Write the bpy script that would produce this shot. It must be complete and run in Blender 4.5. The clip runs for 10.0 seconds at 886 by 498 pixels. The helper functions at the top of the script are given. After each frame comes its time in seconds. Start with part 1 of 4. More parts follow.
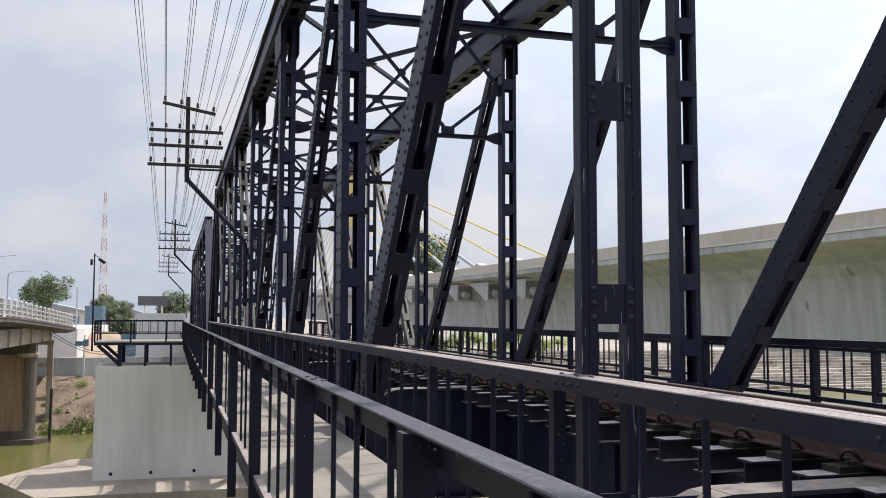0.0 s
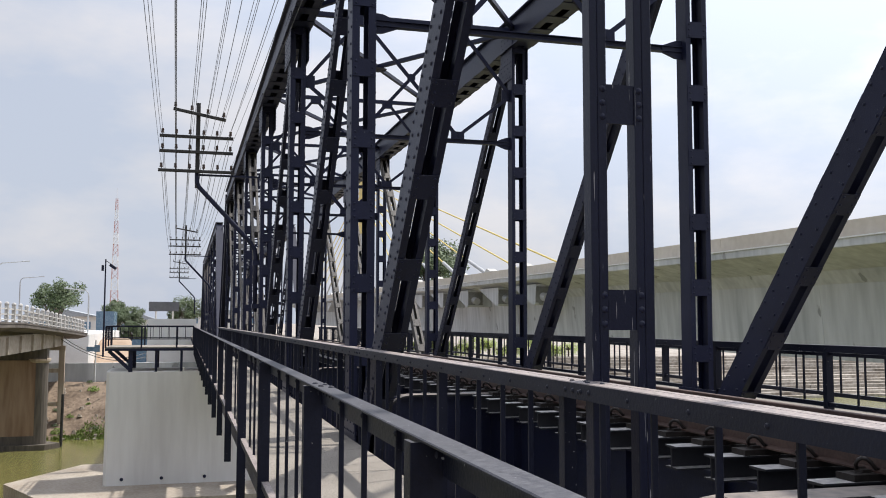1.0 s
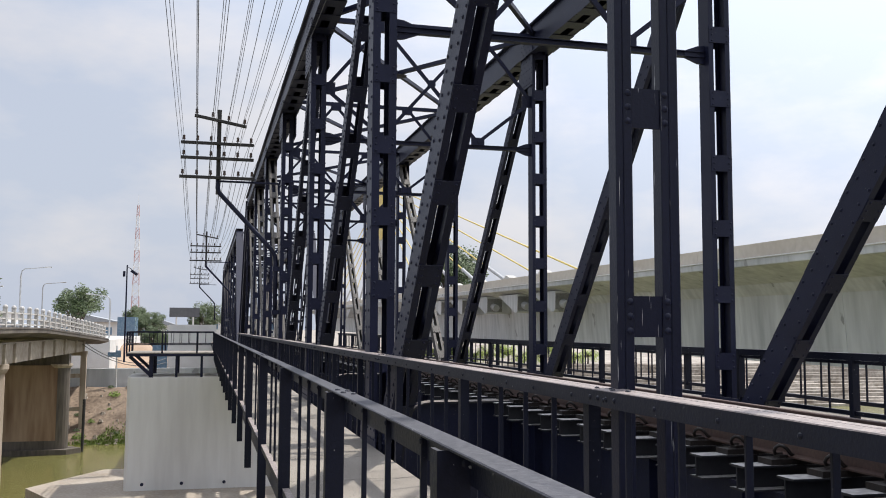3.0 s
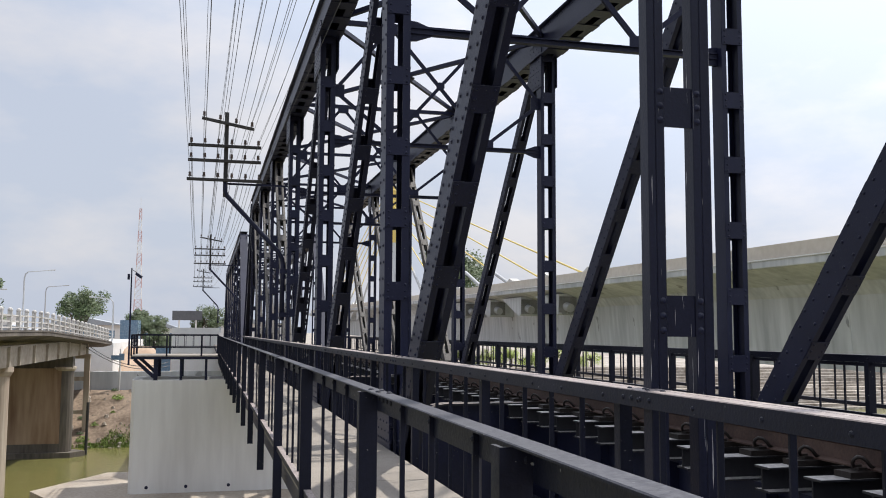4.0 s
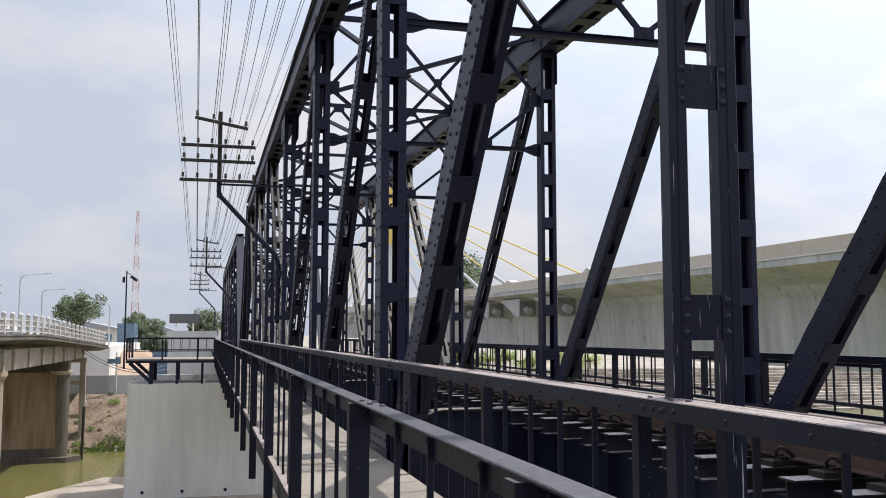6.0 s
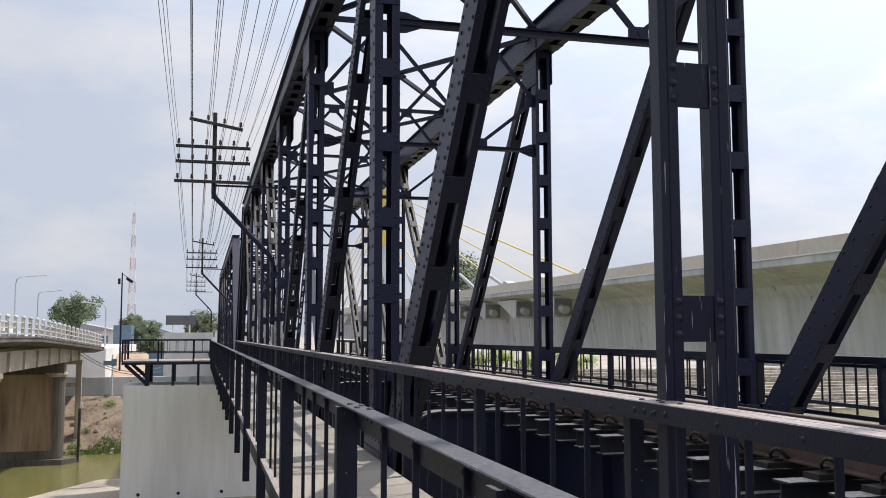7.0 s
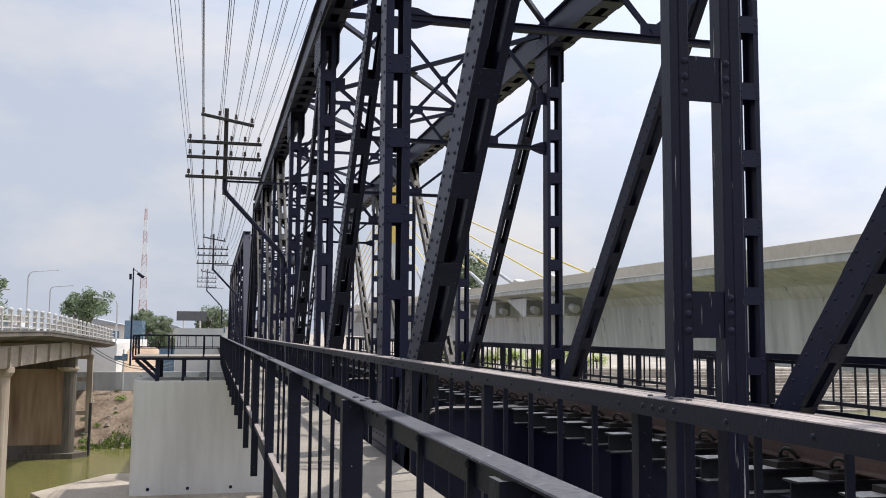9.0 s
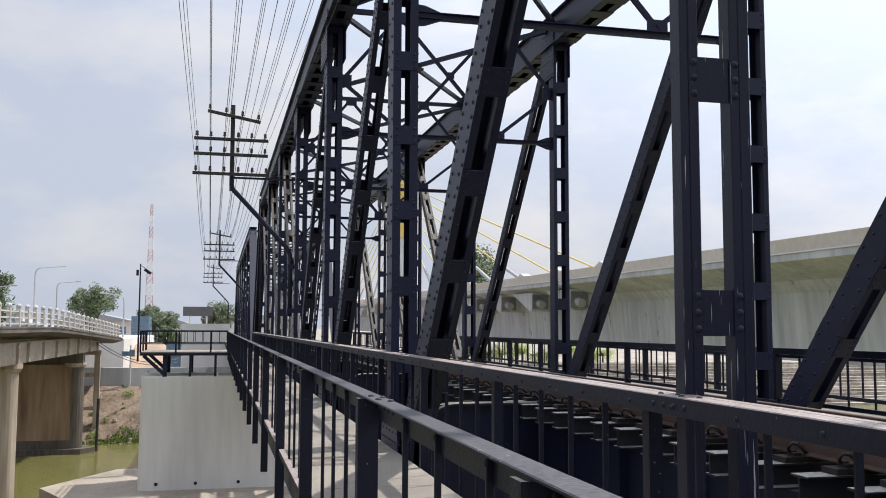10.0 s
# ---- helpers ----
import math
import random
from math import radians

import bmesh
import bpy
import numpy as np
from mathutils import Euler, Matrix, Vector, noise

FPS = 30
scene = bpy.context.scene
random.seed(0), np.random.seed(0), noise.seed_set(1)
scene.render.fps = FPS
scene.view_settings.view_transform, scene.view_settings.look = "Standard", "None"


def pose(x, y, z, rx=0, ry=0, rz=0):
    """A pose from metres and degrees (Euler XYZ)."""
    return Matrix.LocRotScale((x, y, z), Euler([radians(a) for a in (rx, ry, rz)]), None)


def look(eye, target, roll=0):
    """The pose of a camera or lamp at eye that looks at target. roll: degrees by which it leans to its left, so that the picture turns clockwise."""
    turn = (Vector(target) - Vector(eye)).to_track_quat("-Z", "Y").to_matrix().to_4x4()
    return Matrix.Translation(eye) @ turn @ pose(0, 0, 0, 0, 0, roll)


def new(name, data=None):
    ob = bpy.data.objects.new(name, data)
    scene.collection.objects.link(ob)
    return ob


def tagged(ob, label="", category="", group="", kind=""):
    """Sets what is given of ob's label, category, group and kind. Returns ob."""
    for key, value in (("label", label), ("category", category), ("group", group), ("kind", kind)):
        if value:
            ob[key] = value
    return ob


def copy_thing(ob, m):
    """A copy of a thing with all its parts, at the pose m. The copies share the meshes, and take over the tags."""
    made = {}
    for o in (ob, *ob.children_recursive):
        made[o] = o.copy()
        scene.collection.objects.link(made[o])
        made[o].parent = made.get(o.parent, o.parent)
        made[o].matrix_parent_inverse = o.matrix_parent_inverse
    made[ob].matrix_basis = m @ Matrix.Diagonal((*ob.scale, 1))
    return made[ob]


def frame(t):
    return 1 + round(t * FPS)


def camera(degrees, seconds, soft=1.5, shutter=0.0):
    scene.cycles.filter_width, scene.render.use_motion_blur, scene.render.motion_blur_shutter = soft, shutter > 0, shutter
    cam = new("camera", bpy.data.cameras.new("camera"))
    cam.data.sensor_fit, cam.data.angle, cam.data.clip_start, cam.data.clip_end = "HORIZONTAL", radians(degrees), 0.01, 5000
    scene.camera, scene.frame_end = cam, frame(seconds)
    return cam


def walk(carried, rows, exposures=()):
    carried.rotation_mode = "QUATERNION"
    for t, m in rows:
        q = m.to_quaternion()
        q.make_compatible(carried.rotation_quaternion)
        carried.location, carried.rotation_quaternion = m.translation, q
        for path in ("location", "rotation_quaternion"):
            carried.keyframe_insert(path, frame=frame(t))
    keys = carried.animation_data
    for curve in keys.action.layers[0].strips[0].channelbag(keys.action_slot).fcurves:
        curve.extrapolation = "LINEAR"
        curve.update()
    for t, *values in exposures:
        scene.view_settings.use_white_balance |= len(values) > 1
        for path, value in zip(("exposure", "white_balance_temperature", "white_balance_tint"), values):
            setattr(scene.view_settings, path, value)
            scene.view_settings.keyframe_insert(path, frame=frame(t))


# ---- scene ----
cam = camera(50.9, 10.0, soft=1.0)
PATH = [
    (0, (0.044, 0.002, 9.33), (0.598, 1.918, 9.475), 0.1),
    (0.5, (0.056, 0.028, 9.327), (0.599, 1.947, 9.477), 0.1),
    (1, (0.061, 0.039, 9.332), (0.594, 1.961, 9.489), 0.1),
    (1.5, (0.061, 0.047, 9.332), (0.586, 1.971, 9.49), 0.2),
    (2, (0.066, 0.062, 9.332), (0.582, 1.988, 9.494), 0.2),
    (3.5, (0.018, 0.101, 9.326), (0.506, 2.032, 9.501), 0.3),
    (4, (-0.084, 0.137, 9.311), (0.405, 2.068, 9.489), 0.3),
    (4.5, (-0.084, 0.228, 9.309), (0.417, 2.157, 9.484), 0.3),
    (5, (-0.009, 0.396, 9.327), (0.488, 2.325, 9.507), 0.2),
    (5.5, (0.013, 0.511, 9.319), (0.504, 2.441, 9.501), 0.1),
    (7, (0.065, 0.608, 9.326), (0.565, 2.536, 9.51), -0.1),
    (7.5, (0.088, 0.623, 9.315), (0.578, 2.553, 9.504), 0.0),
    (8, (0.081, 0.629, 9.336), (0.569, 2.559, 9.524), 0.2),
    (8.5, (0.056, 0.624, 9.326), (0.543, 2.555, 9.511), 0.1),
    (9, (0.084, 0.633, 9.308), (0.562, 2.567, 9.488), 0.4),
    (9.5, (0.068, 0.633, 9.322), (0.539, 2.569, 9.496), 0.3),
    (10, (0.039, 0.585, 9.328), (0.506, 2.522, 9.496), 0.2),
]
walk(cam, [(t, look(eye, target, roll)) for t, eye, target, roll in PATH])


# ---- world and sun ----
SUN_DIR = Vector((0.47, 0.20, 1.0)).normalized()
sun = new("sun", bpy.data.lights.new("sun", "SUN"))
sun.data.energy, sun.data.angle, sun.data.color = 3.8, radians(1.0), (1.0, 0.95, 0.88)
sun.matrix_world = look(SUN_DIR * 200, (0, 0, 0))
scene.view_settings.exposure = 0.18

world = bpy.data.worlds.new("sky")
scene.world = world
world.use_nodes = True
wn, wl = world.node_tree.nodes, world.node_tree.links
wn.clear()
sky = wn.new("ShaderNodeTexSky")
sky.sky_type, sky.sun_disc = "NISHITA", False
sky.sun_elevation = math.asin(SUN_DIR.z)
sky.sun_rotation = math.atan2(SUN_DIR.x, SUN_DIR.y)
sky.air_density, sky.dust_density, sky.ozone_density = 1.2, 4.0, 1.5
co = wn.new("ShaderNodeTexCoord")
cmap = wn.new("ShaderNodeMapping")
cmap.inputs["Scale"].default_value = (2.2, 2.2, 5.0)
cloud = wn.new("ShaderNodeTexNoise")
cloud.inputs["Scale"].default_value, cloud.inputs["Detail"].default_value, cloud.inputs["Roughness"].default_value = 2.0, 7.0, 0.55
ramp = wn.new("ShaderNodeValToRGB")
ramp.color_ramp.elements[0].position, ramp.color_ramp.elements[1].position = 0.45, 0.66
ramp.color_ramp.elements[0].color, ramp.color_ramp.elements[1].color = (5.45, 5.98, 7.15, 1), (7.15, 7.1, 7.5, 1)
mixc = wn.new("ShaderNodeMix")
mixc.data_type = "RGBA"
mixc.inputs["Factor"].default_value = 0.86
# bright haze that grows towards the sun
dot = wn.new("ShaderNodeVectorMath")
dot.operation = "DOT_PRODUCT"
dot.inputs[1].default_value = SUN_DIR
glow = wn.new("ShaderNodeMapRange")
glow.interpolation_type = "SMOOTHSTEP"
glow.inputs["From Min"].default_value, glow.inputs["From Max"].default_value = 0.30, 1.0
glow.inputs["To Min"].default_value, glow.inputs["To Max"].default_value = 0.97, 2.3
haze = wn.new("ShaderNodeVectorMath")
haze.operation = "SCALE"
wl.new(co.outputs["Generated"], dot.inputs[0])
wl.new(dot.outputs["Value"], glow.inputs["Value"])
wl.new(glow.outputs["Result"], haze.inputs["Scale"])
wl.new(haze.outputs["Vector"], mixc.inputs["B"])
bg = wn.new("ShaderNodeBackground")
bg.inputs["Strength"].default_value = 0.1
wout = wn.new("ShaderNodeOutputWorld")
wl.new(co.outputs["Generated"], cmap.inputs["Vector"])
wl.new(cmap.outputs["Vector"], cloud.inputs["Vector"])
wl.new(cloud.outputs["Fac"], ramp.inputs["Fac"])
wl.new(ramp.outputs["Color"], haze.inputs[0])
wl.new(sky.outputs["Color"], mixc.inputs["A"])
wl.new(mixc.outputs["Result"], bg.inputs["Color"])
wl.new(bg.outputs["Background"], wout.inputs["Surface"])


# ---- materials ----
def surface(name, col, col2, rough=0.6, metal=0.0, big=0.6, small=14.0, bump=0.15, dusty_light=None, dusty_light_amount=0.0, streak=False, vary=0.0, spec=0.5, specks=None, speck_scale=(22, 22, 22), speck_cut=0.70):
    """Two colours mixed by noise at two scales, fine relief, and pale dust on what faces up, which also paints in the
    light on tops.
    """
    m = bpy.data.materials.new(name)
    m.use_nodes = True
    n, l = m.node_tree.nodes, m.node_tree.links
    b = n["Principled BSDF"]
    b.inputs["Metallic"].default_value = metal
    b.inputs["Specular IOR Level"].default_value = spec
    geo = n.new("ShaderNodeNewGeometry")
    mp = n.new("ShaderNodeMapping")
    mp.inputs["Scale"].default_value = (1, 1, 0.12) if streak else (1, 1, 1)
    l.new(geo.outputs["Position"], mp.inputs["Vector"])
    n1, n2 = n.new("ShaderNodeTexNoise"), n.new("ShaderNodeTexNoise")
    n1.inputs["Scale"].default_value, n1.inputs["Detail"].default_value = big, 6
    n2.inputs["Scale"].default_value, n2.inputs["Detail"].default_value = small, 8
    l.new(mp.outputs["Vector"], n1.inputs["Vector"])
    l.new(mp.outputs["Vector"] if streak else geo.outputs["Position"], n2.inputs["Vector"])
    add = n.new("ShaderNodeMath")
    add.operation = "MULTIPLY_ADD"
    add.inputs[1].default_value = 0.45
    l.new(n2.outputs["Fac"], add.inputs[0])
    half = n.new("ShaderNodeMath")
    half.operation = "MULTIPLY"
    half.inputs[1].default_value = 0.55
    l.new(n1.outputs["Fac"], half.inputs[0])
    l.new(half.outputs[0], add.inputs[2])
    rng = n.new("ShaderNodeMapRange")
    rng.inputs["From Min"].default_value, rng.inputs["From Max"].default_value = 0.36, 0.64
    l.new(add.outputs[0], rng.inputs["Value"])
    mx = n.new("ShaderNodeMix")
    mx.data_type = "RGBA"
    mx.inputs["A"].default_value, mx.inputs["B"].default_value = (*col, 1), (*col2, 1)
    l.new(rng.outputs["Result"], mx.inputs["Factor"])
    out = mx.outputs["Result"]
    if vary:
        oi = n.new("ShaderNodeObjectInfo")
        hsv = n.new("ShaderNodeHueSaturation")
        vr = n.new("ShaderNodeMapRange")
        vr.inputs["To Min"].default_value, vr.inputs["To Max"].default_value = 1 - vary, 1 + vary
        l.new(oi.outputs["Random"], vr.inputs["Value"])
        l.new(vr.outputs["Result"], hsv.inputs["Value"])
        l.new(out, hsv.inputs["Color"])
        out = hsv.outputs["Color"]
    # pale tone on faces pointing up: dust and top light in one colour
    if dusty_light:
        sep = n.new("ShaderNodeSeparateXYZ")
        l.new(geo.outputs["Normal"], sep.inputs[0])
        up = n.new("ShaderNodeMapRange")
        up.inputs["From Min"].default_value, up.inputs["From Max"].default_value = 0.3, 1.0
        up.inputs["To Max"].default_value = dusty_light_amount
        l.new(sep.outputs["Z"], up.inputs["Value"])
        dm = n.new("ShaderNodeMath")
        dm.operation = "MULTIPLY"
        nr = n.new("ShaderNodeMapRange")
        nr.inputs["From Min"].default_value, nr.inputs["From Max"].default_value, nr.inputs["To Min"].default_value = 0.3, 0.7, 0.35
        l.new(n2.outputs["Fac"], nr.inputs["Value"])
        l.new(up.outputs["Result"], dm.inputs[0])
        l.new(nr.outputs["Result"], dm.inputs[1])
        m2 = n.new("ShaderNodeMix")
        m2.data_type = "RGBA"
        m2.inputs["B"].default_value = (*dusty_light, 1)
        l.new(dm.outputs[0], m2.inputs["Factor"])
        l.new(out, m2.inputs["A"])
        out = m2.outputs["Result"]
    if specks:
        sm = n.new("ShaderNodeMapping")
        sm.inputs["Scale"].default_value = speck_scale
        l.new(geo.outputs["Position"], sm.inputs["Vector"])
        n3 = n.new("ShaderNodeTexNoise")
        n3.inputs["Scale"].default_value, n3.inputs["Detail"].default_value = 1.0, 3
        l.new(sm.outputs["Vector"], n3.inputs["Vector"])
        cut = n.new("ShaderNodeMapRange")
        cut.inputs["From Min"].default_value, cut.inputs["From Max"].default_value = speck_cut, speck_cut + 0.025
        l.new(n3.outputs["Fac"], cut.inputs["Value"])
        m3 = n.new("ShaderNodeMix")
        m3.data_type = "RGBA"
        m3.inputs["B"].default_value = (*specks, 1)
        l.new(cut.outputs["Result"], m3.inputs["Factor"])
        l.new(out, m3.inputs["A"])
        out = m3.outputs["Result"]
    l.new(out, b.inputs["Base Color"])
    rr = n.new("ShaderNodeMapRange")
    rr.inputs["To Min"].default_value, rr.inputs["To Max"].default_value = max(0.02, rough - 0.1), min(1, rough + 0.12)
    l.new(n2.outputs["Fac"], rr.inputs["Value"])
    l.new(rr.outputs["Result"], b.inputs["Roughness"])
    if bump:
        bp = n.new("ShaderNodeBump")
        bp.inputs["Strength"].default_value, bp.inputs["Distance"].default_value = bump, 0.01
        l.new(n2.outputs["Fac"], bp.inputs["Height"])
        l.new(bp.outputs["Normal"], b.inputs["Normal"])
    return m


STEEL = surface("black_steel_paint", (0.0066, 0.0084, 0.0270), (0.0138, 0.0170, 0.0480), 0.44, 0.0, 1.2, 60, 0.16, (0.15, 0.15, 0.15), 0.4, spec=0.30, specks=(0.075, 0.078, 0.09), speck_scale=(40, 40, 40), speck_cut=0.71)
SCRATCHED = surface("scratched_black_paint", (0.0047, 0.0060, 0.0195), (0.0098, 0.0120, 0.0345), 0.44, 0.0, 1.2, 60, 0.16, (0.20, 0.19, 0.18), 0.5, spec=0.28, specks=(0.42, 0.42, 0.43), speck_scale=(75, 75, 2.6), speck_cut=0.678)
STEEL_DUSTY_LIT = surface("dusty_lit_steel_paint", (0.05, 0.046, 0.044), (0.10, 0.09, 0.082), 0.65, 0.0, 1.5, 20, 0.12, (0.25, 0.23, 0.21), 0.6)
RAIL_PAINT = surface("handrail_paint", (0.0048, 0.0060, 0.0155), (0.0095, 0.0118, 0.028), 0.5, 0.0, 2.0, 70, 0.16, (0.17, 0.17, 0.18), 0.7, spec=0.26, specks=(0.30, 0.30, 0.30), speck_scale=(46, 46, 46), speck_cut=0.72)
# upward faces paled for dust and for sunlight on the rail tops
RAIL_DUSTY_LIT = surface("dusty_lit_top_handrail_paint", (0.0048, 0.0060, 0.0155), (0.0095, 0.0118, 0.028), 0.5, 0.0, 2.0, 70, 0.16, (0.50, 0.43, 0.40), 0.95, spec=0.26, specks=(0.30, 0.30, 0.30), speck_scale=(46, 46, 46), speck_cut=0.72)
RUST = surface("rusty_rail_steel", (0.045, 0.024, 0.02), (0.11, 0.068, 0.055), 0.6, 0.2, 3.0, 40, 0.2)
GREASY = surface("greasy_clip_steel", (0.014, 0.012, 0.011), (0.035, 0.028, 0.025), 0.45, 0.4, 4.0, 40, 0.2)
# pale tops carry both dust and the sunlight on the sleepers
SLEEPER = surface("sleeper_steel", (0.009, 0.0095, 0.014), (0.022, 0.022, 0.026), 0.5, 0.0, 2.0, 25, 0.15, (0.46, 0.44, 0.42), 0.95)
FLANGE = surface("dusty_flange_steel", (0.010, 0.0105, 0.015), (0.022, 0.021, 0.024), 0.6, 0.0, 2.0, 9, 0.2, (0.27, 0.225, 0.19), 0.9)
WHITEWASH = surface("whitewashed_concrete", (0.66, 0.645, 0.62), (0.80, 0.79, 0.765), 0.85, 0.0, 0.35, 2.6, 0.12, streak=True)
FOOTING = surface("footing_concrete", (0.30, 0.25, 0.20), (0.46, 0.41, 0.35), 0.9, 0.0, 0.35, 6, 0.25)
CONCRETE = surface("pale_concrete", (0.50, 0.49, 0.46), (0.62, 0.61, 0.58), 0.85, 0.0, 0.5, 9, 0.15, streak=True)
VIADUCT = surface("viaduct_concrete", (0.40, 0.42, 0.43), (0.64, 0.66, 0.67), 0.85, 0.0, 0.35, 2.2, 0.12, streak=True, specks=(0.30, 0.31, 0.31), speck_scale=(0.9, 0.9, 0.5), speck_cut=0.66)
PARAPET = surface("parapet_concrete", (0.50, 0.45, 0.37), (0.62, 0.57, 0.49), 0.85, 0.0, 0.2, 2.5, 0.12)
OLD_CONCRETE = surface("stained_concrete", (0.25, 0.17, 0.115), (0.56, 0.49, 0.40), 0.9, 0.0, 0.7, 2.2, 0.15, streak=True)
GIRDER_CONCRETE = surface("girder_concrete", (0.33, 0.275, 0.215), (0.50, 0.44, 0.365), 0.9, 0.0, 0.5, 4, 0.2)
PIER_STAIN = surface("rust_stained_concrete", (0.17, 0.095, 0.055), (0.46, 0.335, 0.23), 0.9, 0.0, 0.55, 2.0, 0.15, streak=True)
# pier and footing stains, plus the deck's shade, put into one dark colour
DARK_CONCRETE = surface("stained_shaded_concrete", (0.075, 0.064, 0.054), (0.18, 0.155, 0.13), 0.9, 0.0, 0.4, 6, 0.25, streak=True)
DECK_PLATE = surface("walkway_concrete", (0.20, 0.178, 0.152), (0.33, 0.295, 0.252), 0.85, 0.0, 0.9, 60, 0.35, specks=(0.13, 0.117, 0.10), speck_scale=(55, 90, 55), speck_cut=0.60)
WHITE_PAINT = surface("white_paint", (0.70, 0.70, 0.68), (0.82, 0.82, 0.80), 0.6, 0.0, 0.8, 12, 0.1)
BALUSTRADE = surface("weathered_white_paint", (0.46, 0.44, 0.41), (0.64, 0.62, 0.59), 0.7, 0.0, 0.8, 9, 0.1)
# darker grey that paints in the shade of the anchor niches
NICHE = surface("shaded_niche_concrete", (0.17, 0.172, 0.168), (0.27, 0.27, 0.262), 0.9, 0.0, 0.8, 6, 0.15)
YELLOW = surface("yellow_sheath", (0.66, 0.50, 0.12), (0.74, 0.58, 0.18), 0.5, 0.0, 1, 10, 0.05)
GREY_PIPE = surface("grey_sheath", (0.35, 0.36, 0.37), (0.45, 0.46, 0.47), 0.5, 0.0, 1, 10, 0.05)
WOOD = surface("weathered_timber", (0.028, 0.027, 0.028), (0.06, 0.056, 0.054), 0.85, 0.0, 2, 30, 0.3)
INSUL = surface("brown_porcelain", (0.05, 0.03, 0.022), (0.09, 0.055, 0.04), 0.25, 0.0, 5, 30, 0.02)
WIRE = surface("wire_metal", (0.05, 0.05, 0.052), (0.09, 0.09, 0.092), 0.5, 0.3, 3, 20, 0.0)
WATER = surface("river_water", (0.14, 0.135, 0.045), (0.19, 0.18, 0.065), 0.18, 0.0, 0.05, 1.6, 0.5)
EARTH = surface("bank_earth", (0.12, 0.085, 0.06), (0.34, 0.26, 0.19), 0.95, 0.0, 0.45, 4, 0.6)
STEP_STONE = surface("bank_step_concrete", (0.20, 0.165, 0.13), (0.53, 0.485, 0.43), 0.9, 0.0, 0.35, 2.2, 0.2, vary=0.22)
GRASS = surface("grass_green", (0.11, 0.17, 0.03), (0.21, 0.27, 0.07), 0.8, 0.0, 2, 20, 0.0, vary=0.2)
LEAF = surface("leaf_green", (0.06, 0.092, 0.038), (0.12, 0.16, 0.07), 0.6, 0.0, 1.5, 10, 0.0)
LEAF_LIGHT = surface("leaf_yellow_green", (0.24, 0.34, 0.05), (0.42, 0.50, 0.12), 0.6, 0.0, 1.5, 10, 0.0)
BARK = surface("bark", (0.07, 0.055, 0.045), (0.13, 0.105, 0.085), 0.9, 0.0, 4, 30, 0.4)
ROOF_GREY = surface("roof_sheet", (0.30, 0.33, 0.36), (0.40, 0.43, 0.46), 0.5, 0.0, 0.3, 4, 0.1)
BLUE_GLASS = surface("blue_panel", (0.13, 0.22, 0.32), (0.20, 0.30, 0.40), 0.25, 0.0, 0.5, 4, 0.0)
# red paled for the haze in front of the distant mast
RED_PAINT = surface("hazed_red_paint", (0.50, 0.30, 0.28), (0.58, 0.38, 0.36), 0.7, 0.0, 0.3, 3, 0.0)
BOARD_BACK = surface("billboard_sheet", (0.10, 0.105, 0.115), (0.15, 0.155, 0.165), 0.7, 0.0, 0.3, 3, 0.0)
ORANGE = surface("orange_earth", (0.32, 0.225, 0.155), (0.44, 0.33, 0.24), 0.9, 0.0, 0.4, 4, 0.3)


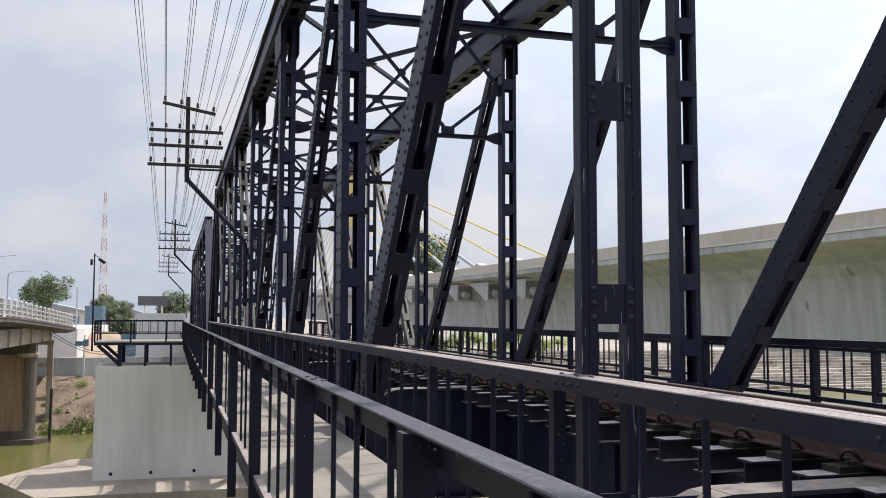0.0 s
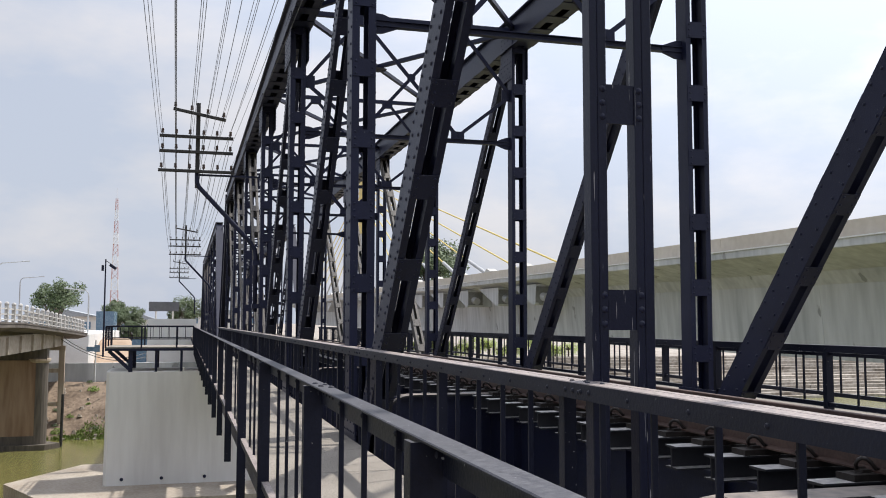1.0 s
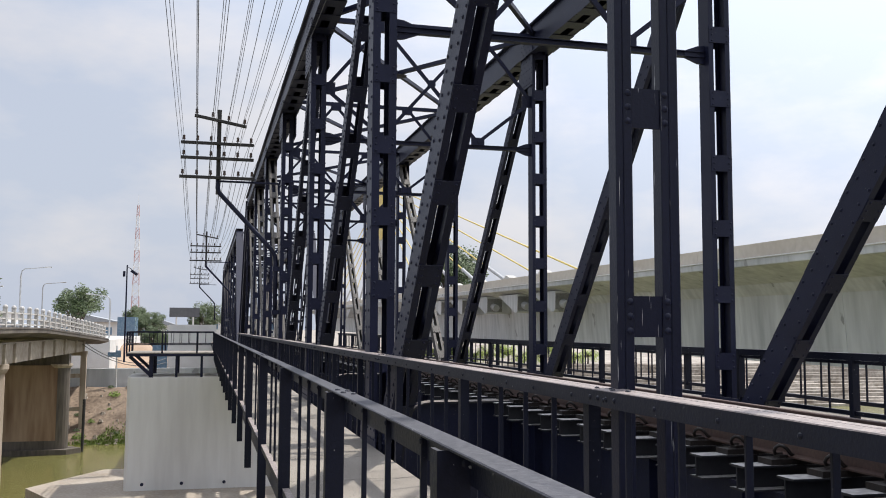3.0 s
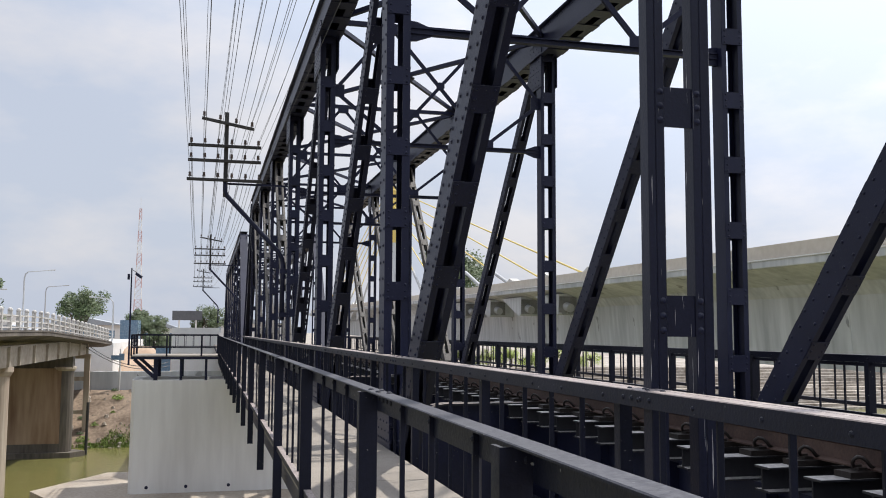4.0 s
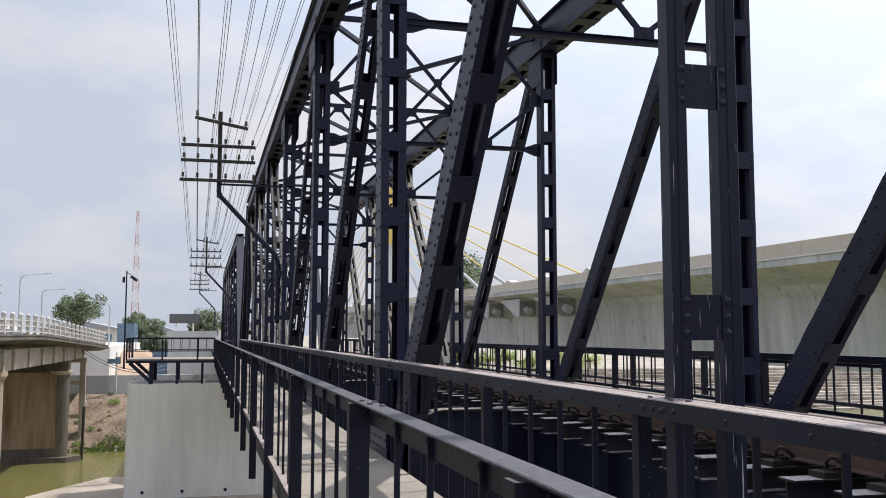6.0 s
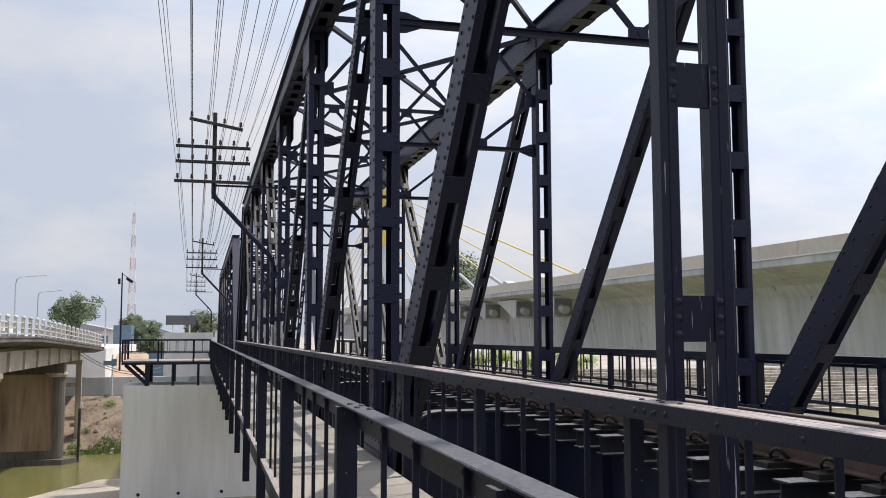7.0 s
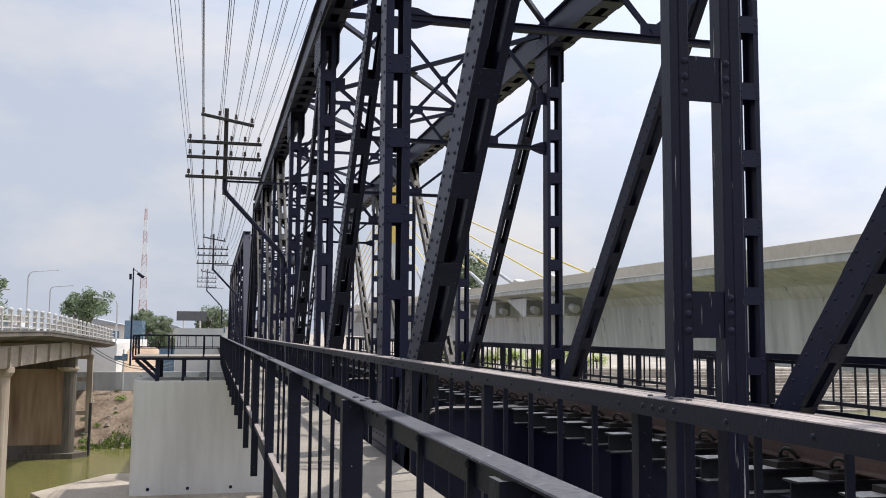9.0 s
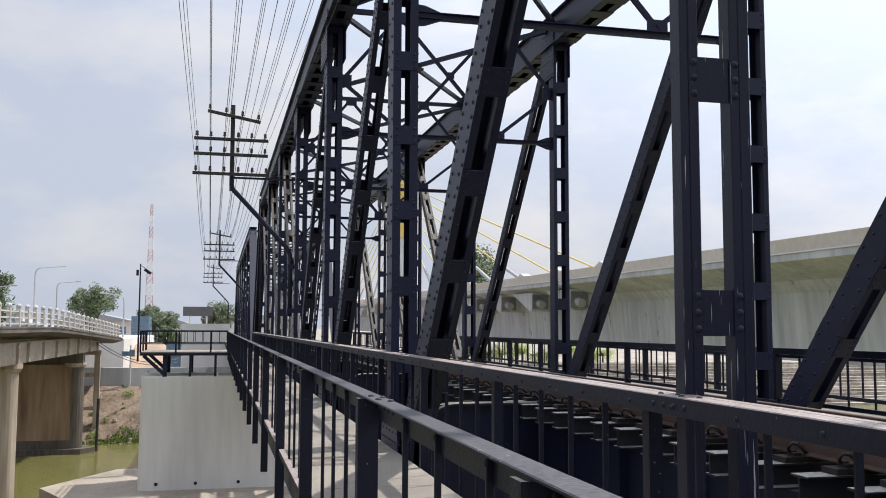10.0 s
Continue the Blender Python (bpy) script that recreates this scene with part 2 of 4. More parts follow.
# ---- mesh tools ----
class Mesh:
    """Collects vertices and faces of one mesh."""

    def __init__(self):
        self.v, self.f = [], []

    def add(self, verts, faces):
        k = len(self.v)
        self.v.extend(verts)
        self.f.extend([tuple(i + k for i in f) for f in faces])
        return self

    def box(self, x0, x1, y0, y1, z0, z1):
        return self.add([(x, y, z) for z in (z0, z1) for x, y in ((x0, y0), (x1, y0), (x1, y1), (x0, y1))],
                        [(3, 2, 1, 0), (4, 5, 6, 7), (0, 1, 5, 4), (1, 2, 6, 5), (2, 3, 7, 6), (3, 0, 4, 7)])

    def prism(self, outline, p, q, side, rise):
        """Extrude a closed outline of (a, b), along side and rise, from p to q."""
        p, q, side, rise = Vector(p), Vector(q), Vector(side), Vector(rise)
        n = len(outline)
        vs = [tuple(e + side * a + rise * b) for e in (p, q) for a, b in outline]
        fs = [(i, (i + 1) % n, n + (i + 1) % n, n + i) for i in range(n)]
        return self.add(vs, fs + [tuple(range(n - 1, -1, -1)), tuple(range(n, 2 * n))])

    def bar(self, p, q, w, h, side=None, chamfer=0.0):
        """A bar from p to q: w along side, h across it."""
        p, q = Vector(p), Vector(q)
        u = (q - p).normalized()
        if side is None:
            side = u.cross(Vector((0, 0, 1)))
            side = Vector((1, 0, 0)) if side.length < 1e-4 else side
        side = Vector(side)
        side = (side - u * side.dot(u)).normalized()
        rise = side.cross(u)
        a, b, c = w / 2, h / 2, chamfer
        if c:
            o = [(-a + c, -b), (a - c, -b), (a, -b + c), (a, b - c), (a - c, b), (-a + c, b), (-a, b - c), (-a, -b + c)]
        else:
            o = [(-a, -b), (a, -b), (a, b), (-a, b)]
        return self.prism(o, p, q, side, rise)

    def tube(self, pts, r, n=8, r2=None):
        pts = [Vector(p) for p in pts]
        k, m = len(self.v), len(pts)
        for i, p in enumerate(pts):
            u = (pts[min(i + 1, m - 1)] - pts[max(i - 1, 0)]).normalized()
            s = u.cross(Vector((0.13, 0.31, 0.94)))
            s = (s if s.length > 0.05 else u.cross(Vector((1, 0, 0)))).normalized()
            t = u.cross(s)
            rad = r if r2 is None else r + (r2 - r) * i / (m - 1)
            for j in range(n):
                a = 2 * math.pi * j / n
                self.v.append(tuple(p + s * (rad * math.cos(a)) + t * (rad * math.sin(a))))
        for i in range(m - 1):
            for j in range(n):
                self.f.append((k + i * n + j, k + i * n + (j + 1) % n, k + (i + 1) * n + (j + 1) % n, k + (i + 1) * n + j))
        self.f.append(tuple(k + j for j in range(n - 1, -1, -1)))
        self.f.append(tuple(k + (m - 1) * n + j for j in range(n)))
        return self

    def dome(self, c, nrm, r, sides=7):
        """A rivet head."""
        c, nrm = Vector(c), Vector(nrm).normalized()
        s = nrm.orthogonal().normalized()
        t = nrm.cross(s)
        k = len(self.v)
        for rad, up in ((1.0, 0.0), (0.72, 0.45)):
            for j in range(sides):
                a = 2 * math.pi * j / sides
                self.v.append(tuple(c + (s * math.cos(a) + t * math.sin(a)) * (r * rad) + nrm * (r * up)))
        self.v.append(tuple(c + nrm * (r * 0.66)))
        for j in range(sides):
            j2 = (j + 1) % sides
            self.f.append((k + j, k + j2, k + sides + j2, k + sides + j))
            self.f.append((k + sides + j, k + sides + j2, k + 2 * sides))
        return self

    def data(self, name, mat, smooth=False):
        me = bpy.data.meshes.new(name)
        me.from_pydata(self.v, [], self.f)
        me.materials.append(mat)
        if smooth:
            me.polygons.foreach_set("use_smooth", [True] * len(me.polygons))
        me.update()
        return me


def part(name, mesh, mat, parent=None, label="", smooth=False):
    """One mesh object, under its thing where one is given."""
    ob = new(name, mesh.data(name, mat, smooth) if isinstance(mesh, Mesh) else mesh)
    ob.parent = parent
    return tagged(ob, label)


def thing(name, label, category, group="", kind="", at=(0, 0, 0)):
    ob = new(name)
    ob.location = at
    ob.empty_display_size = 0.3
    return tagged(ob, label, category, group, kind)


# ---- the plan ----
FLOOR = 8.0                      # walkway
NX0, NX1 = 1.95, 2.28            # near truss
FX0, FX1 = 6.56, 6.88            # far truss
MID = 4.42                       # track axis
PANEL, FIRST = 7.0, 4.25         # truss panels
NODES = [FIRST + PANEL * i for i in range(7)]
ENDS = (FIRST - PANEL, FIRST + 7 * PANEL)
CHORD0, CHORD1 = 15.08, 15.68
LOW0, LOW1 = 7.05, 7.55
STRUT = 13.06
SLEEPER_TOP = 8.45
SPAN2 = 57.0

# ---- ground, water and banks ----
g = Mesh()
g.add([(-3000, -3000, -1.2), (3000, -3000, -1.2), (3000, 4500, -1.2), (-3000, 4500, -1.2)], [(0, 1, 2, 3)])
tagged(part("ground", g, EARTH), "brown earth river bed reaching the horizon", "ground", kind="structure")
g = Mesh()
g.add([(-400, -60, 0), (400, -60, 0), (400, 80, 0), (400, 104, 0), (20, 104, 0), (20, 80, 0), (-400, 80, 0)], [(0, 1, 2, 5, 6), (5, 2, 3, 4)])
tagged(part("water", g, WATER), "murky green river water", "water", kind="structure")


def bank_height(x, y):
    """Ground behind the far waterline: a slope, then level land."""
    s = min(1.0, max(0.0, (y - 79) / 7.5))
    bump = 0.25 * noise.noise((x * 0.35, y * 0.5, 0.0)) + 0.12 * noise.noise((x * 1.3, y * 1.4, 3.0))
    return -0.5 + 4.6 * s + bump * (0.4 + s * (1 - s) * 3)


g = Mesh()
xs = [-900, -400, -150, -60] + [-40 + 0.9 * i for i in range(64)] + [20, 24]
ys = [78, 79] + [79.5 + 0.5 * i for i in range(18)] + [90, 95, 110, 150, 300, 800, 2500]
for y in ys:
    for x in xs:
        g.v.append((x, y, bank_height(x, y)))
for j in range(len(ys) - 1):
    for i in range(len(xs) - 1):
        a = j * len(xs) + i
        g.f.append((a, a + 1, a + 1 + len(xs), a + len(xs)))
tagged(part("river_bank", g, EARTH, smooth=True), "bare brown earth bank with stones and tufts", "bank", kind="structure")

steps = thing("bank_steps", "long weathered concrete steps down to the water", "steps", kind="structure")
for i in range(14):
    y0 = 101.0 + i * 0.95
    z1 = 0.3 + i * 0.345 + 0.05 * math.sin(i * 2.3)
    for k in range(12):
        g = Mesh()
        g.box(22 + k * 14.0, 35.98 + k * 14.0, y0 + 0.06 * math.sin(k * 1.7 + i), y0 + 1.1, z1 - 0.9, z1)
        part("step", g, STEP_STONE, steps)
g = Mesh()
g.box(22, 900, 114.2, 2500, -1.0, 4.8)
tagged(part("promenade", g, STEP_STONE), "pale paved promenade above the steps", "pavement", kind="structure")


# ---- truss members ----
def frame_of(p, q):
    p, q = Vector(p), Vector(q)
    u = (q - p).normalized()
    w = Vector((1, 0, 0))
    return p, q, u, w, w.cross(u).normalized()


def built_up(name, parent, p, q, width, depth, flange, pitch, plate=0.34, rivets=2, mat=STEEL, phase=None):
    """A riveted member from p to q: two channels side by side, tied by batten plates on both faces."""
    p, q, u, w, d = frame_of(p, q)
    length = (q - p).length
    t = 0.014
    a, b = width / 2, depth / 2
    g = Mesh()
    for s in (-1, 1):
        o = [(s * a, -b), (s * a, b), (s * (a - flange), b), (s * (a - flange), b - t), (s * (a - t), b - t),
             (s * (a - t), -b + t), (s * (a - flange), -b + t), (s * (a - flange), -b)]
        g.prism(o if s < 0 else o[::-1], p, q, w, d)
    member = part(name, g, mat, parent)
    bm = Mesh()
    bm.prism([(-a + 0.006, -plate / 2), (a - 0.006, -plate / 2), (a - 0.006, plate / 2), (-a + 0.006, plate / 2)], (0, 0, 0), (0, 0, 0.011), (1, 0, 0), (0, 1, 0))
    bdata = bm.data("batten_plate", mat)
    count = max(2, round(length / pitch))
    rv = Mesh()
    stops = [length * (i + 0.5) / count for i in range(count)]
    if phase is not None:
        stops = [phase + pitch * i for i in range(int((length - phase) / pitch) + 1)]
    for along_axis in stops:
        c = p + u * along_axis
        for s in (-1, 1):
            n = d * s
            e = new("batten_plate", bdata)
            e.parent = member
            m3 = Matrix((w, u * s if w.cross(u * s).dot(n) > 0 else -u * s, n)).transposed()
            e.matrix_local = Matrix.Translation(c + n * (b + 0.001)) @ m3.to_4x4()
            for sx in (-1, 1):
                for k in range(3):
                    rv.dome(c + n * (b + 0.012) + w * (sx * (a - 0.045)) + u * ((k - 1) * plate * 0.36), n, 0.017, 6)
    if rivets:
        # rivet rows down the outer faces of the two webs and the flange edges
        step = 0.115 if rivets > 1 else 0.2
        for i in range(int(length / step)):
            c = p + u * (step * (i + 0.5))
            for sx in (-1, 1):
                for e in (-1, 1):
                    off = b - 0.045 if (i + (e > 0)) % 2 else b - 0.085
                    rv.dome(c + w * (sx * a) + d * (e * off), w * sx, 0.022, 6)
    tagged(part("rivet_heads", rv, mat, member), kind="stuff")
    return member


def gusset(parent, x, y, z, ly, lz, mat=STEEL, shear=0.0):
    """A riveted plate in the plane of the truss."""
    g = Mesh()
    for xs_ in (x,):
        o = [(-ly / 2, -lz / 2), (ly / 2, -lz / 2), (ly / 2 + shear, lz / 2 - 0.1), (ly / 2 - 0.15, lz / 2), (-ly / 2 + 0.15, lz / 2), (-ly / 2 - shear, lz / 2 - 0.1)]
        g.prism(o, (xs_ - 0.006, y, z), (xs_ + 0.006, y, z), (0, 1, 0), (0, 0, 1))
    ob = part("gusset_plate", g, mat, parent)
    rv = Mesh()
    for i in range(int(ly / 0.1)):
        for j in range(int(lz / 0.1)):
            if (i + j) % 2 == 0 or j % 3 == 0:
                for s in (-1, 1):
                    rv.dome((x + s * 0.006, y - ly / 2 + 0.06 + i * 0.1, z - lz / 2 + 0.06 + j * 0.1), (s, 0, 0), 0.016, 6)
    tagged(part("rivet_heads", rv, mat, ob), kind="stuff")
    return ob


def chord(parent, name, x0, x1, ya, yb, z0, z1):
    """A chord: two web plates with angles, a cover plate above and tie plates below."""
    ob = None
    for x, s in ((x0, 1), (x1, -1)):
        # a web plate with flanges above and below, as one profile
        f = 0.075
        o = [(-s * f, z0), (s * f, z0), (s * f, z0 + 0.012), (s * 0.008, z0 + 0.012), (s * 0.008, z1 - 0.012), (s * f, z1 - 0.012),
             (s * f, z1), (-s * f, z1), (-s * f, z1 - 0.012), (-s * 0.008, z1 - 0.012), (-s * 0.008, z0 + 0.012), (-s * f, z0 + 0.012)]
        g = Mesh()
        g.prism(o if s < 0 else o[::-1], (x + s * 0.008, ya, 0), (x + s * 0.008, yb, 0), (1, 0, 0), (0, 0, 1))
        if ob is None:
            ob = part(name, g, STEEL, parent)
        else:
            part("web_plate", g, STEEL, ob)
    if name == "top_chord":
        g = Mesh()
        g.box(x0 - 0.08, x1 + 0.08, ya - 0.05, yb + 0.05, z1, z1 + 0.014)
        part("cover_plate", g, STEEL, ob)
    tie = Mesh().box(x0 - 0.07, x1 + 0.07, -0.17, 0.17, -0.012, 0.0).data("tie_plate", STEEL)
    y = ya + 0.4
    while y < yb - 0.2:
        e = new("tie_plate", tie)
        e.parent, e.location = ob, (0, y, z0 - 0.001)
        y += 0.78
    rv = Mesh()
    y = ya + 0.1
    while y < yb:
        for x, s in ((x0, -1), (x1, 1)):
            for zz in (z0 + 0.05, z1 - 0.06):
                rv.dome((x, y, zz), (s, 0, 0), 0.016, 6)
        rv.dome((x0 - 0.04, y, z0), (0, 0, -1), 0.016, 6)
        rv.dome((x1 + 0.04, y, z0), (0, 0, -1), 0.016, 6)
        y += 0.13
    tagged(part("rivet_heads", rv, STEEL, ob), kind="stuff")
    return ob


def truss(x0, x1, near):
    t = thing("bridge_truss", "black riveted steel bridge truss with diagonals and battened posts", "bridge truss", "trusses of the railway bridge", at=(0, 0, 0))
    c, wid = (x0 + x1) / 2, x1 - x0
    chord(t, "top_chord", x0, x1, NODES[0] - 0.2, NODES[-1] + 0.2, CHORD0, CHORD1)
    chord(t, "bottom_chord", x0, x1, ENDS[0], ENDS[1], LOW0, LOW1)
    for i, y in enumerate(NODES):
        if i in (0, 6):
            # hangers at the ends of the top chord: two plain legs joined by bolted plates
            h = None
            hx0, hx1 = (x0 - 0.02, x1 + 0.05) if near else (x0, x1)
            for xa, halves in ((hx0, ((0.052, 0.040), (0.096, 0.048))), (hx1 - 0.12, ((0.014, 0.044), (0.062, 0.052)))):
                for off, wd in halves:
                    g = Mesh()
                    g.bar((xa + off, y - 0.015, LOW1 - 0.3), (xa + off, y - 0.015, CHORD0 + 0.2), wd, 0.09, (1, 0, 0), 0.004)
                    piece = part("leg" if h else "hanger", g, SCRATCHED if near else STEEL, h or t)
                    h = h or piece
            rv = Mesh()
            for k in range(6):
                z = 9.41 + (k - 1) * 1.02
                b = Mesh()
                b.box(hx0 + 0.121, hx1 - 0.130, y - 0.050, y - 0.037, z - 0.115, z + 0.082)
                part("batten_plate", b, SCRATCHED, h)
                for xx in (hx0 + 0.098, hx1 - 0.104):
                    for dz in (-0.085, -0.015, 0.055):
                        rv.dome((xx, y - 0.06, z + dz), (0, -1, 0), 0.018, 8)
            tagged(part("bolt_heads", rv, STEEL, h, smooth=True), kind="stuff")
        else:
            built_up("post", t, (c, y, LOW1 - 0.3), (c, y, CHORD0 + 0.1), wid - (0.032 if near else 0.004), 0.34 if near else 0.26, 0.095 if near else 0.07, 0.88, 0.22, 1 if near else 0, phase=9.8 - 2 * 0.88 - (LOW1 - 0.3))
        side = 0 if i in (0, 6) else (0.16 if i < 3 else (-0.16 if i > 3 else 0))
        gusset(t, x0 - 0.012, y + side, CHORD0 - 0.16, 1.05 if near else 0.72, 1.0)
        gusset(t, x1 + 0.012, y + side, CHORD0 - 0.16, 1.05 if near else 0.72, 1.0)
        if i:
            gusset(t, x0 - 0.010, y - (0.25 if i < 3 else -0.25 if i > 3 else 0), 7.95, 1.2, 1.05, shear=-0.15)
    for i in range(6):
        ya, yb = NODES[i], NODES[i + 1]
        if i < 3:
            p, q = (c, yb - 0.1, LOW1 - 0.1), (c, ya + 0.1, CHORD0 + 0.2)
        else:
            p, q = (c, ya + 0.1, LOW1 - 0.1), (c, yb - 0.1, CHORD0 + 0.2)
        depth = (0.36, 0.30, 0.24)[min(i, 5 - i)]
        # the diagonals lie flush with the inner side of the truss
        inward = Vector((0.035 if near else -0.035, 0, 0))
        p, q = Vector(p) + inward, Vector(q) + inward
        # past midspan a paler steel: dust and the light on it in one colour
        built_up("diagonal", t, p, q, wid - 0.082, depth, 0.070, 0.955, 0.26, 2 if near else 1, STEEL if i < 3 else STEEL_DUSTY_LIT, phase=0.46)
    for (ya, yb) in ((ENDS[0], NODES[0]), (ENDS[1], NODES[-1])):
        g = Mesh()
        p, q, u, w, d = frame_of((c, ya, LOW1 - 0.2), (c, yb, CHORD1 - 0.3))
        for s in (-1, 1):
            g.bar(p + w * (s * (wid / 2 - 0.01)), q + w * (s * (wid / 2 - 0.01)), 0.016, 0.5, w)
        top = d if d.z > 0 else -d
        g.bar(p + top * 0.256, q + top * 0.256, wid + 0.14, 0.014, w)
        part("end_post", g, STEEL if yb == NODES[0] else STEEL, t)
    return t


near_truss = truss(NX0, NX1, True)
far_truss = truss(FX0, FX1, False)


def strut(parent, y, z, name="sway_strut"):
    """A laced strut across the bridge with gussets that widen at its ends."""
    g = Mesh()
    for dz in (-0.035, 0.035):
        g.bar((NX1, y, z + dz), (FX0, y, z + dz), 0.10, 0.010, (0, 1, 0))
        g.bar((NX1, y, z + dz * 0.7), (FX0, y, z + dz * 0.7), 0.010, 0.03, (0, 1, 0))
    g.bar((NX1 + 0.2, y, z), (FX0 - 0.2, y, z), 0.016, 0.05, (0, 1, 0))
    for xa, s in ((NX1, 1), (FX0, -1)):
        o = [(0, -0.13), (s * 0.10, -0.12), (s * 0.30, -0.045), (s * 0.30, 0.045), (s * 0.10, 0.12), (0, 0.13)]
        g.prism(o if s > 0 else o[::-1], (xa, y - 0.02, z), (xa, y + 0.02, z), (1, 0, 0), (0, 0, 1))
    return part(name, g, STEEL, parent)


def bracing():
    b = thing("overhead_bracing", "black steel overhead cross bracing between the trusses", "bracing", "bracing of the railway bridge")
    zl = CHORD1 - 0.2
    for i, y in enumerate(NODES):
        if i not in (0, 6):
            strut(b, y, STRUT)
        g = Mesh()
        g.bar((NX1, y, zl), (FX0, y, zl), 0.10, 0.09)
        part("top_strut", g, STEEL, b)
        if i in (0, 6):
            continue
        mid_z = (STRUT + zl) / 2 - 0.14
        for s, xp in ((-1, NX1 - 0.02), (1, FX0 + 0.02)):
            xa = MID + s * 1.0
            for name, p, q in (("knee_brace", (xa, y, STRUT + 0.1), (xp, y, mid_z - 0.05)), ("corner_brace", (xp, y, mid_z - 0.05), (xa, y, zl)),
                               ("sway_brace", (xa, y + s * 0.025, STRUT + 0.1), (MID - s * 1.0, y + s * 0.025, zl - 0.04))):
                g = Mesh()
                g.bar(p, q, 0.045, 0.07, (0, 1, 0))
                part(name, g, STEEL, b)
            g = Mesh()
            g.box(xa - 0.14, xa + 0.14, y - 0.012, y + 0.012, STRUT + 0.02, STRUT + 0.2)
            part("gusset_plate", g, STEEL, b)
            g = Mesh()
            g.box(xa - 0.14, xa + 0.14, y - 0.054, y + 0.054, zl - 0.17, zl - 0.046)
            part("gusset_plate", g, STEEL, b)
            g = Mesh()
            g.box(min(xp, xp - s * 0.2), max(xp, xp - s * 0.2), y - 0.012, y + 0.012, mid_z - 0.17, mid_z + 0.08)
            part("gusset_plate", g, STEEL, b)
        g = Mesh()
        o = [(0.09 * math.cos(math.pi * (k + 0.5) / 4), 0.09 * math.sin(math.pi * (k + 0.5) / 4)) for k in range(8)]
        g.prism(o, (MID, y - 0.06, mid_z + 0.17), (MID, y - 0.045, mid_z + 0.17), (1, 0, 0), (0, 0, 1))
        part("gusset_plate", g, STEEL, b)
    for i in range(6):
        ya, yb = NODES[i], NODES[i + 1]
        ym = (ya + yb) / 2
        for xa, xb in ((NX1, FX0), (FX0, NX1)):
            g = Mesh()
            g.bar((xa, ya + 0.2, zl), (xb, yb - 0.2, zl), 0.085, 0.09)
            part("lateral_brace", g, STEEL, b)
        g = Mesh()
        n = 8
        o = [(0.24 * math.cos(2 * math.pi * (k + 0.5) / n), 0.24 * math.sin(2 * math.pi * (k + 0.5) / n)) for k in range(n)]
        g.prism(o, (MID, ym, zl - 0.07), (MID, ym, zl - 0.055), (1, 0, 0), (0, 1, 0))
        part("gusset_plate", g, STEEL, b)
    return b


overhead = bracing()


def floor_system():
    f = thing("bridge_floor", "black steel cross girders and stringers under the track", "bridge floor", "floors of the railway bridge")
    for y in [ENDS[0] + 0.4] + NODES + [ENDS[1] - 0.4]:
        g = Mesh()
        g.box(NX1 + 0.02, FX0 - 0.02, y - 0.008, y + 0.008, 7.1, 8.43)
        part("web_plate", g, STEEL, f)
        for z0 in (7.1, 8.425):
            g = Mesh()
            g.box(NX1 + 0.45, FX0 - 0.45, y - 0.13, y + 0.13, z0, z0 + 0.025)
            part("flange", g, FLANGE if z0 > 8 else STEEL, f)
        # rounded shoulder at each end of the cross girder
        for xa, s in ((NX1 + 0.46, -1), (FX0 - 0.46, 1)):
            g = Mesh()
            pts = [(xa + s * 0.36 * math.sin(a), 8.438 - 0.36 * (1 - math.cos(a))) for a in [math.pi / 2 * k / 6 for k in range(7)]] + [(xa + s * 0.36, 7.1)]
            for (xa2, za), (xb2, zb) in zip(pts, pts[1:]):
                g.bar((xa2, y, za), (xb2, y, zb), 0.26, 0.022, (0, 1, 0))
            part("shoulder_plate", g, FLANGE, f)
    for x in (MID - 0.62, MID + 0.62):
        g = Mesh()
        g.box(x - 0.008, x + 0.008, ENDS[0], ENDS[1], 7.35, 8.27)
        for z in (7.35, 8.258):
            g.box(x - 0.12, x + 0.12, ENDS[0], ENDS[1], z, z + 0.025)
        part("stringer", g, STEEL, f)
        y = ENDS[0] + 0.3
        while y < ENDS[1]:
            g = Mesh()
            g.box(x - 0.10, x - 0.008, y - 0.006, y + 0.006, 7.38, 8.255)
            part("stiffener", g, STEEL, f)
            y += 1.4
    for i in range(8):
        ya = ENDS[0] + PANEL * i
        for xa, xb in ((NX1, FX0), (FX0, NX1)):
            g = Mesh()
            g.bar((xa, ya + 0.3, 7.2), (xb, ya + PANEL - 0.3, 7.2), 0.11, 0.09)
            part("lateral_brace", g, STEEL, f)
    return f


floor_sys = floor_system()
for ob in (near_truss, far_truss, overhead, floor_sys):
    copy_thing(ob, pose(0, SPAN2, 0))


# ---- track ----
def rail_profile():
    h = 0.165
    half = [(0.055, 0.0), (0.055, 0.010), (0.012, 0.024), (0.008, 0.120), (0.030, 0.134), (0.030, h - 0.006), (0.024, h)]
    return half + [(-a, b) for a, b in reversed(half)]


for x in (MID - 0.53, MID + 0.53):
    g = Mesh()
    g.prism(rail_profile(), (x, ENDS[0] - 20, SLEEPER_TOP + 0.040), (x, 160, SLEEPER_TOP + 0.040), (1, 0, 0), (0, 0, 1))
    tagged(part("rail", g, RUST), "rusty brown steel railway rail on sleepers", "rail", "running rails")


